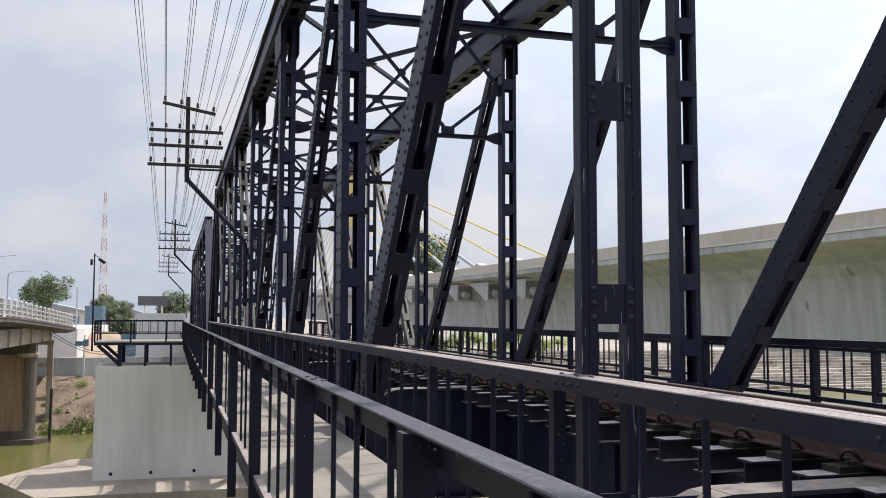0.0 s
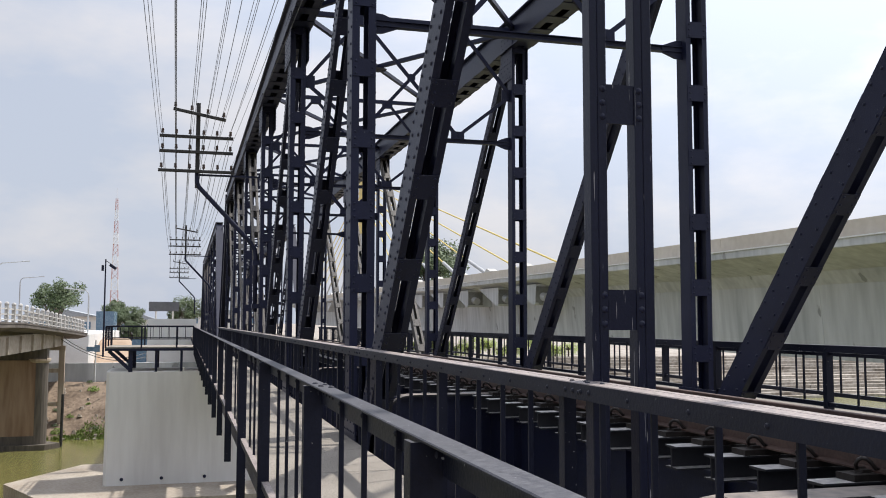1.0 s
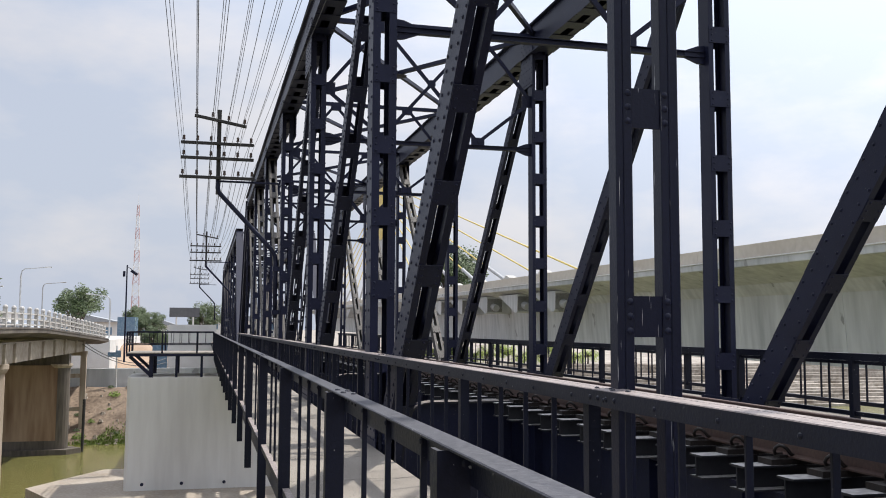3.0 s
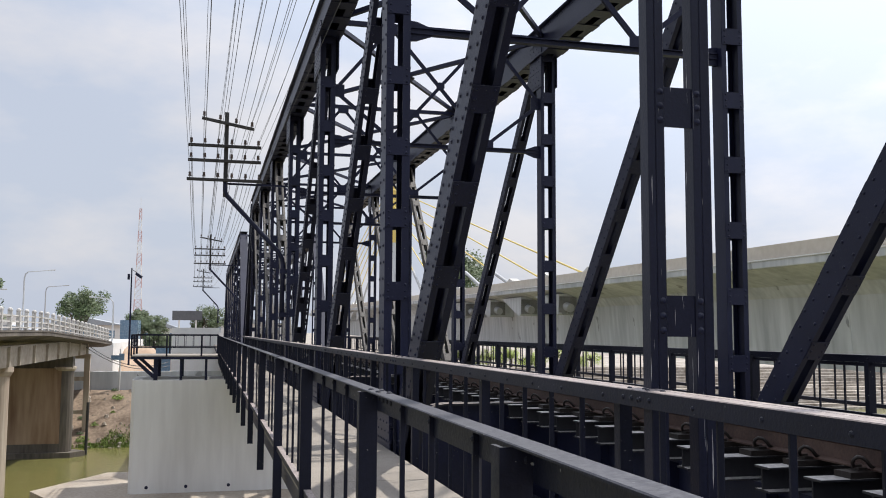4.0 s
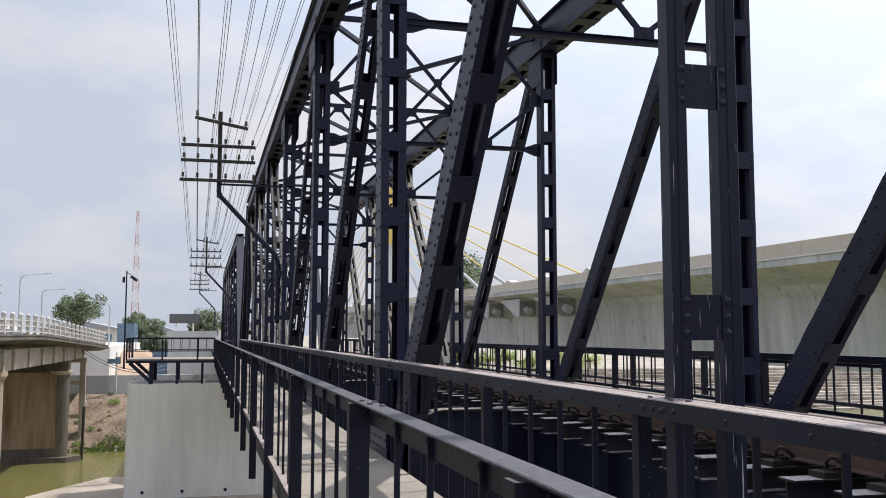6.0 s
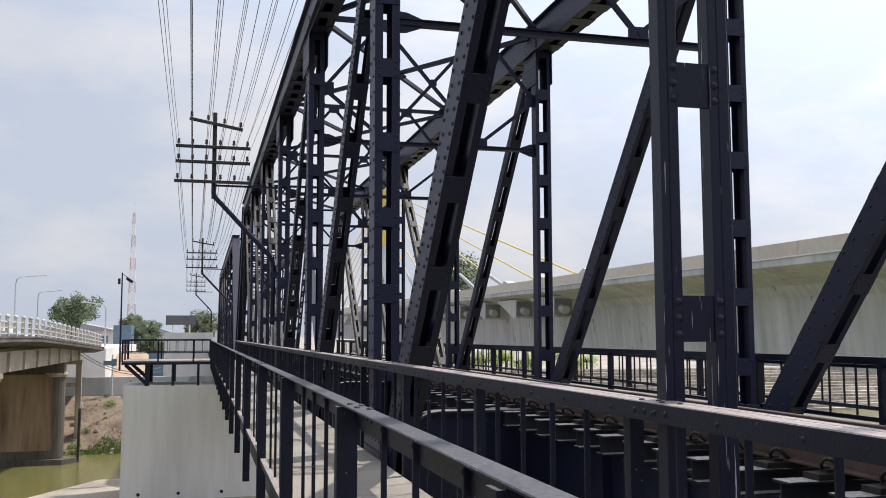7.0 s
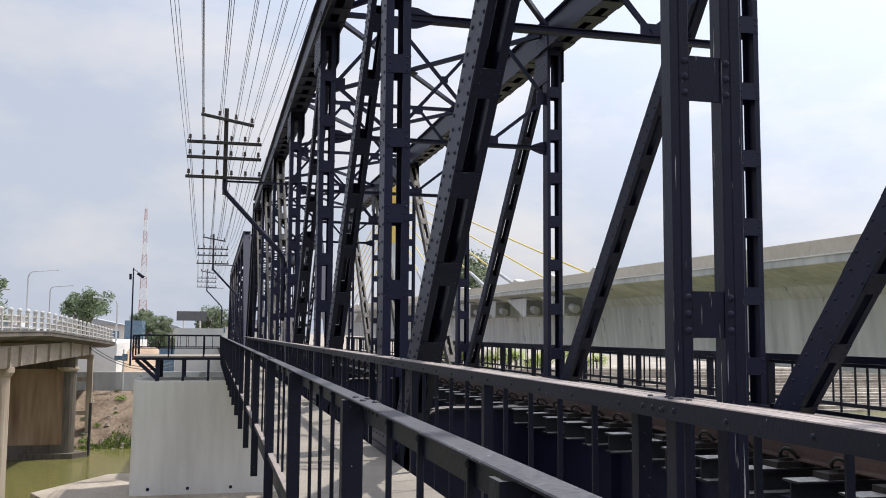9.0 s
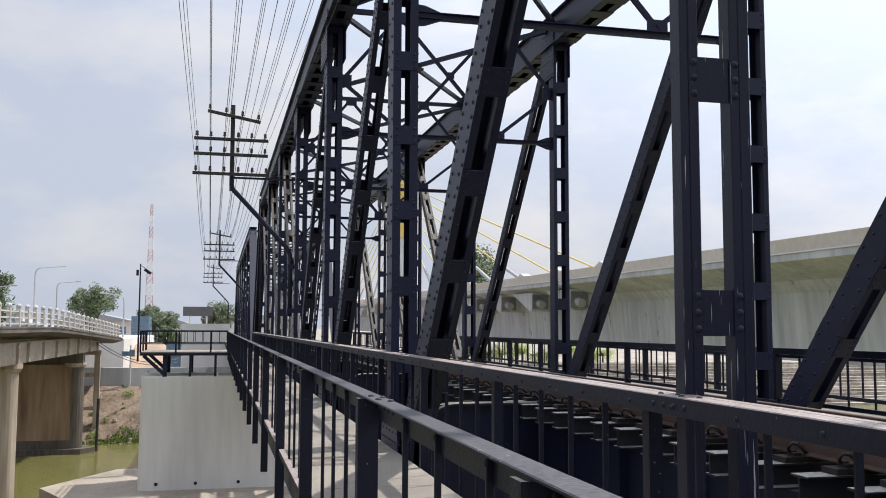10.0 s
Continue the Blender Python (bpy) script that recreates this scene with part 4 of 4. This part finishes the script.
for x in (29.0,):
    pylon = thing("cable_pylon", "pale concrete pylon with yellow cable saddles on the viaduct", "pylon", "pylons of the viaduct", at=(x, TOWER_Y, 0))
    g = Mesh()
    g.prism([(-0.9, -1.6), (0.9, -1.6), (0.9, 1.6), (-0.9, 1.6)], (0, 0, 12.9), (0, 0, 34.0), (1, 0, 0), (0, 1, 0))
    part("shaft", g, VIADUCT, pylon)
    g = Mesh()
    g.prism([(-1.0, -1.7), (1.0, -1.7), (1.0, 1.7), (-1.0, 1.7)], (0, 0, 24.0), (0, 0, 33.4), (1, 0, 0), (0, 1, 0))
    part("saddle_casing", g, YELLOW, pylon, "yellow saddle casing")
    g = Mesh()
    g.tube([(0, 0, 34.0), (0, 0, 36.2)], 0.5, 8, 0.05)
    part("finial", g, YELLOW, pylon, "yellow finial")
for x in (29.0,):
    for side in (-1, 1):
        for i in range(7):
            ya = TOWER_Y + side * (85.5 - 9.7 * i)
            top = Vector((x, TOWER_Y + side * 1.7, 33.0 - 0.85 * i))
            foot = Vector((x, ya, 13.2 + vz(ya)))
            way = (top - foot).normalized()
            sleeve_end = (0.0, 3.0)[i] if i < 2 else 9.0
            stay = thing("stay_cable", "yellow sheathed stay cable with a grey lower sleeve", "stay cable", "stay cables of the viaduct")
            g = Mesh()
            g.tube([foot + way * sleeve_end, top], 0.08, 8)
            part("sheath", g, YELLOW, stay)
            if i:
                g = Mesh()
                g.tube([foot - way * 0.5, foot + way * sleeve_end], 0.19, 10)
                part("sleeve", g, GREY_PIPE, stay)
            g = Mesh()
            o = [(0, -0.3), (5.2, -0.3), (1.0, 1.25), (0, 1.0)]
            g.prism(o if side < 0 else o, (x - 0.4, ya, 13.0 + vz(ya)), (x + 0.4, ya, 13.0 + vz(ya)), (0, -side, 0), (0, 0, 1))
            part("anchor_block", g, CONCRETE, stay)
            if x < 30 and i:
                yb2 = ya + side * 2.3
                c = Vector((29.6, yb2, 11.35 + vz(yb2)))
                g = Mesh()
                o = [(-5.4, 0.95), (0.5, 0.95), (0.3, -0.75), (-0.2, -0.8)]
                g.prism(o, c + Vector((-1.1, 0, 0)), c + Vector((1.9, 0, 0)), (0, side, 0), (0, 0, 1))
                part("corbel", g, VIADUCT, stay)
                # dark plate instead of a hollow; its grey stands for the niche's shade
                g = Mesh()
                g.box(c.x - 1.05, c.x + 0.5, min(c.y + side * 0.36, c.y + side * 0.5), max(c.y + side * 0.36, c.y + side * 0.5), c.z - 0.6, c.z + 0.75)
                part("niche_shade_plate", g, NICHE, stay)
                g = Mesh()
                g.tube([c + Vector((-0.45, side * 0.1, -0.02)), c + Vector((-0.3, side * 1.15, -0.25))], 0.36, 14)
                part("anchor_head", g, GREY_PIPE, stay)
for y in (-20.0, 150.0):
    g = Mesh()
    g.box(31.4, 34.6, y - 2.2, y + 2.2, -1, 7.5 + vz(y))
    tagged(part("viaduct_pier", g, VIADUCT), "pale grey concrete pier under the viaduct", "viaduct pier", "piers of the viaduct")


# ---- telegraph poles and wires ----
ARMS = ((14.80, -0.33, 1.02, 0.12), (14.19, -0.66, 1.22, 0.0), (13.79, -0.66, 1.22, 0.0), (13.28, -0.68, 1.26, 0.0))
PINS = []
for k, (z, xa, xb, tilt) in enumerate(ARMS):
    n = 4 if k == 0 else 6
    for i in range(n):
        f = 0.04 + 0.92 * i / (n - 1)
        x = xa + (xb - xa) * f
        if abs(x - 0.31) > 0.1:
            PINS.append((x, z + tilt * (0.5 - f) * 2, 0.0))


def telegraph_pole():
    t = thing("telegraph_pole", "black bracketed telegraph pole with four crossarms and insulators", "telegraph pole", "telegraph poles", at=(0, 25.25, 0))
    g = Mesh()
    g.bar((0.31, 0, 12.85), (0.31, 0, 15.12), 0.11, 0.10, (1, 0, 0), 0.01)
    part("mast", g, WOOD, t)
    g = Mesh()
    g.tube([(0.31, -0.02, 13.3), (0.31, -0.02, 13.0), (0.36, -0.02, 12.88), (1.74, -0.02, 11.42), (1.84, -0.02, 11.24), (1.86, -0.02, 11.05), (1.86, -0.02, 9.6)], 0.062, 10)
    part("bent_pipe", g, STEEL, t, smooth=True)
    for z in (9.75, 10.9):
        g = Mesh()
        g.box(1.78, 1.97, -0.1, 0.08, z - 0.06, z + 0.06)
        part("clamp", g, STEEL, t)
    for z, xa, xb, tilt in ARMS:
        g = Mesh()
        g.bar((xa, -0.1, z + tilt), (xb, -0.1, z - tilt), 0.09, 0.075, (0, 1, 0), 0.008)
        part("crossarm", g, WOOD, t)
    g = Mesh()
    g.bar((0.31, -0.02, 13.2), (1.95, 0.0, 13.2), 0.05, 0.05)
    part("stay_bar", g, STEEL, t)
    for x, z, dy in PINS:
        g = Mesh()
        g.tube([(x, -0.1, z + 0.03), (x, -0.1, z + 0.09)], 0.012, 6)
        g.tube([(x, -0.1, z + 0.08), (x, -0.1, z + 0.10), (x, -0.1, z + 0.16)], 0.048, 8, 0.032)
        g.tube([(x, -0.1, z + 0.16), (x, -0.1, z + 0.19)], 0.04, 8, 0.03)
        part("insulator", g, INSUL, t)
    return t


tp = telegraph_pole()
POLES = [(0.32, -12.0, 0.0), (0.0, 25.25, 0.0), (-0.25, 60.0, 0.22), (-0.8, 98.0, 0.5)]
for x, y, z in POLES:
    if y != 25.25:
        copy_thing(tp, pose(x, y, z))
rnd = random.Random(5)
for (xa, ya, za), (xb, yb, zb) in zip(POLES, POLES[1:]):
    for x, z, dy in PINS:
        sag = 0.34 + rnd.random() * 0.3
        pts = []
        for i in range(15):
            f = i / 14
            pts.append((xa + (xb - xa) * f + x, ya + (yb - ya) * f - 0.1, za + (zb - za) * f + z + 0.16 - sag * (1 - (2 * f - 1) ** 2)))
        g = Mesh()
        g.tube(pts, 0.0042 if yb < 30 else 0.007, 4)
        tagged(part("telegraph_wire", g, WIRE), "thin dark telegraph wire strung between the poles", "wire", "telegraph wires")


# ---- far bank ----
def wall_box(name, x0, x1, y0, y1, z0, z1, mat, label, cat):
    g = Mesh()
    g.box(x0, x1, y0, y1, z0, z1)
    return tagged(part(name, g, mat), label, cat)


wall_box("retaining_wall", -40, 20, 87.6, 88.2, 2.5, 5.7, VIADUCT, "grey concrete retaining wall above the earth bank", "wall")
wall_box("riverside_building", -24, -8.75, 96, 140, 3.5, 8.1, WHITE_PAINT, "plain white rendered building beside the bridge ramp", "building")
wall_box("site_hoarding", -3.2, 1.2, 92, 92.3, 3.5, 9.6, WHITE_PAINT, "tall white sheet hoarding", "hoarding")
wall_box("blue_hoarding", -4.6, -3.25, 92.2, 92.5, 3.5, 7.7, BLUE_GLASS, "blue sheet hoarding above the bank", "hoarding")
g = Mesh()
for j in range(9):
    for i in range(13):
        x, y = -11.0 + 0.62 * i, 99.0 + 1.6 * j
        z = 3.6 + 3.9 * min(1.0, 1.25 * math.exp(-((x + 7.2) / 3.0) ** 2)) * min(1.0, (j + 0.5) / 6) + 0.35 * noise.noise((x * 1.1, y * 0.7, 5.0))
        g.v.append((x, y, z))
for j in range(8):
    for i in range(12):
        g.f.append((j * 13 + i, j * 13 + i + 1, j * 13 + i + 14, j * 13 + i + 13))
tagged(part("earth_mound", g, ORANGE, smooth=True), "heap of orange earth behind the hoarding", "earth heap")
for x0, x1, y, z1 in ((-30, -16, 190, 11.5), (-14, -6, 210, 11.0), (-4, 22, 260, 12.5), (-70, -45, 240, 14.0), (-44, -32, 200, 10.0)):
    h = thing("low_building", "low pale building with a sheet roof", "building", "low buildings")
    g = Mesh()
    g.box(x0, x1, y, y + 14, 3.5, z1 - 1.2)
    part("wall", g, WHITE_PAINT, h)
    g = Mesh()
    g.prism([(x0 - 0.6, z1 - 1.2), (x1 + 0.6, z1 - 1.2), ((x0 + x1) / 2, z1 + 0.4)], (0, y - 0.6, 0), (0, y + 14.6, 0), (1, 0, 0), (0, 0, 1))
    part("roof", g, ROOF_GREY, h)
    xx = x0 + 1.2
    while xx < x1 - 1.5:
        g = Mesh()
        g.box(xx, xx + 1.3, y - 0.06, y + 0.02, z1 - 3.6, z1 - 2.2)
        part("window", g, BLUE_GLASS, h)
        xx += 2.6

wall_box("blue_shed", -13.6, -10.9, 160, 168, 3.5, 11.0, BLUE_GLASS, "tall shed clad in faded blue sheets", "shed")

sign = thing("sign_post", "white sign post with small blue-grey panels on the bank", "sign post", at=(-7.3, 86.8, 0))
g = Mesh()
g.tube([(0, 0, 3.9), (0, 0, 7.7)], 0.07, 8)
part("post", g, WHITE_PAINT, sign)
for x0, x1, z0, z1 in ((-0.75, -0.1, 6.75, 7.15), (-0.1, 0.35, 6.7, 7.3)):
    g = Mesh()
    g.box(x0, x1, -0.12, -0.08, z0, z1)
    part("panel", g, BLUE_GLASS, sign)
board = thing("billboard", "dark billboard on two pale posts seen from behind", "billboard", at=(-2.93, 150, 0))
g = Mesh()
g.box(-2.25, 2.25, -0.1, 0.1, 10.95, 12.4)
part("panel", g, BOARD_BACK, board)
for x in (-1.2, 1.3):
    g = Mesh()
    g.tube([(x, 0.3, 3.5), (x, 0.3, 12.2)], 0.13, 8)
    part("post", g, WHITE_PAINT, board)

mast = thing("radio_mast", "red and white steel lattice radio mast in the distance", "radio mast", at=(-24, 350, 0))
for s in range(12):
    z0, z1 = 4 + s * 4.1, 4 + (s + 1) * 4.1
    g = Mesh()
    wa, wb = 1.6 - 0.105 * s, 1.6 - 0.105 * (s + 1)
    for sx, sy in ((-1, -1), (1, -1), (1, 1), (-1, 1)):
        g.bar((sx * wa, sy * wa, z0), (sx * wb, sy * wb, z1), 0.12, 0.12)
    for k in range(2):
        a, b = z0 + (z1 - z0) * k / 2, z0 + (z1 - z0) * (k + 1) / 2
        for sy in (-1, 1):
            g.bar((-wa, sy * wa, a), (wb, sy * wb, b), 0.08, 0.08)
            g.bar((wa, sy * wa, a), (-wb, sy * wb, b), 0.08, 0.08)
        g.bar((-wa, -wa, b), (wa, -wa, b), 0.08, 0.08)
    part("lattice_section", g, RED_PAINT if s % 2 else WHITE_PAINT, mast)
g = Mesh()
g.tube([(0, 0, 53), (0, 0, 57)], 0.06, 6)
part("antenna", g, WHITE_PAINT, mast)


def street_lamp(x, y, z, h, arm):
    s = thing("street_lamp", "grey street lamp with a long curved arm", "street lamp", "street lamps", at=(x, y, z))
    g = Mesh()
    pts = [(0, 0, 0), (0, 0, h - 0.9), (arm * 0.03, 0, h - 0.45), (arm * 0.12, 0, h - 0.2), (arm * 0.8, 0, h)]
    g.tube(pts, 0.10, 8, 0.05)
    part("pole", g, GREY_PIPE, s)
    g = Mesh()
    g.bar((arm * 0.78, 0, h + 0.02), (arm, 0, h + 0.05), 0.3, 0.14, (0, 1, 0), 0.04)
    part("lamp_head", g, GREY_PIPE, s)


street_lamp(-19.3, 109, 4.0, 11.8, 3.1)
street_lamp(-23.5, 150, 4.0, 12.0, 3.3)
street_lamp(-21.5, 98, 4.0, 9.2, 2.6)
street_lamp(-10.25, 111, 8.1, 4.9, -2.6)


def tree(x, y, z, h, r, seed, leaf=LEAF, label="leafy green tree on the far bank", leaves=6500):
    rn = random.Random(seed)
    t = thing("tree", label, "tree", "trees of the far bank", at=(x, y, z))
    g = Mesh()
    top = Vector((rn.uniform(-0.3, 0.3), rn.uniform(-0.3, 0.3), h * 0.55))
    g.tube([(0, 0, -0.5), top * 0.5, top], r * 0.10, 8, r * 0.05)
    part("trunk", g, BARK, t)
    clumps = []
    for i in range(30):
        a, e = rn.uniform(0, 6.28), rn.uniform(-0.55, 1.1)
        d = Vector((math.cos(a) * math.cos(e), math.sin(a) * math.cos(e), math.sin(e) * 0.8)) * r * rn.uniform(0.45, 1.15)
        c = Vector((0, 0, h - r * 0.95)) + d
        clumps.append((c, r * rn.uniform(0.20, 0.42)))
        g = Mesh()
        g.tube([top * rn.uniform(0.6, 1.0), top.lerp(c, 0.6) + Vector((0, 0, 0.1 * r)), c], r * 0.035, 5, r * 0.008)
        part("limb", g, BARK, t)
    g = Mesh()
    for i in range(leaves):
        c, cr = clumps[rn.randrange(len(clumps))]
        v = Vector((rn.gauss(0, 1), rn.gauss(0, 1), rn.gauss(0, 0.8)))
        p = c + v.normalized() * cr * rn.uniform(0.45, 1.08)
        s = r * rn.uniform(0.03, 0.07)
        u = Vector((rn.gauss(0, 1), rn.gauss(0, 1), rn.gauss(0, 0.6))).normalized()
        w = u.orthogonal().normalized()
        g.add([tuple(p - u * s), tuple(p + w * s * 0.55), tuple(p + u * s), tuple(p - w * s * 0.55)], [(0, 1, 2, 3)])
    tagged(part("crown", g, leaf, t), kind="stuff")


tree(-15.3, 125, 4.0, 10.7, 2.75, 1)
tree(-12.6, 195, 4.0, 9.6, 2.5, 2, label="rounded tree beyond the low buildings")
tree(-9.0, 170, 4.0, 8.2, 2.3, 3)
tree(-8.2, 166, 4.0, 5.6, 2.2, 7, label="low spreading tree beyond the earth heap")
tree(-6.2, 172, 4.0, 5.0, 2.0, 8, label="low spreading tree beyond the earth heap")
tree(-28, 120, 4.0, 12.5, 4.5, 4, label="large tree beside the road")
tree(0.3, 158, 4.0, 9.5, 2.6, 5, label="tree behind the billboard")
tree(34.5, 130, 4.0, 18, 5.0, 6, label="tall tree beyond the viaduct")
for i in range(15):
    tree(28.0 + 1.55 * i, 116.6 + 0.5 * math.sin(i * 2.1), 4.8, 2.5 + 0.5 * math.sin(i * 1.3), 1.45, 20 + i, LEAF_LIGHT, "bright green shrub above the bank steps", 1500)

rn = random.Random(9)
g = Mesh()
for i in range(9000):
    x = rn.uniform(-16, 2)
    y = 79.4 + abs(rn.gauss(0, 1.0))
    dens = noise.noise((x * 0.28, y * 0.4, 7.0))
    if dens < -0.08 and y > 80.3:
        continue
    z = bank_height(x, y)
    h = rn.uniform(0.08, 0.28)
    a = rn.uniform(0, 3.14)
    dx, dy = math.cos(a) * 0.06, math.sin(a) * 0.06
    g.add([(x - dx, y - dy, z - 0.05), (x + dx, y + dy, z - 0.05), (x + rn.uniform(-0.2, 0.2), y + rn.uniform(-0.2, 0.2), z + h)], [(0, 1, 2)])
tagged(part("bank_grass", g, GRASS), "tufts of green grass along the water's edge", "grass", kind="stuff")
g = Mesh()
for i in range(700):
    x, y = rn.uniform(-18, 4), 78.9 + 8.1 * rn.random() ** 1.6
    if y > 80.2 and rn.random() < 0.4:
        continue
    s = 0.04 + 0.24 * rn.random() ** 3
    c = Vector((x, y, bank_height(x, y)))
    k = len(g.v)
    for j in range(6):
        a = j * math.pi / 3
        g.v.append(tuple(c + Vector((math.cos(a) * s * rn.uniform(0.7, 1.2), math.sin(a) * s * rn.uniform(0.7, 1.2), -0.1))))
    for j in range(6):
        a = j * math.pi / 3 + 0.3
        g.v.append(tuple(c + Vector((math.cos(a) * s * 0.6, math.sin(a) * s * 0.6, s * rn.uniform(0.4, 0.8)))))
    g.f += [(k + j, k + (j + 1) % 6, k + 6 + (j + 1) % 6, k + 6 + j) for j in range(6)] + [tuple(k + 6 + j for j in range(6))]
tagged(part("bank_stones", g, FOOTING), "grey stones scattered on the earth bank", "stones", kind="stuff")

for i in range(16):
    x, y = rn.uniform(-11.5, -1.0), rn.uniform(80.2, 86.8)
    g = Mesh()
    r = rn.uniform(0.25, 0.6)
    for k in range(220):
        v = Vector((rn.gauss(0, 1), rn.gauss(0, 1), abs(rn.gauss(0, 0.8)))).normalized() * r * rn.uniform(0.3, 1.05)
        p = Vector((x, y, bank_height(x, y) - 0.02)) + Vector((v.x, v.y, v.z * 0.8))
        u = Vector((rn.gauss(0, 1), rn.gauss(0, 1), rn.gauss(0, 1))).normalized() * r * 0.16
        w = u.orthogonal() * 0.45
        g.add([tuple(p - u), tuple(p + w), tuple(p + u), tuple(p - w)], [(0, 1, 2, 3)])
    tagged(part("scrub_bush", g, LEAF if i % 3 else GRASS), "low dusty green bush on the earth bank", "bush", "bushes on the bank")
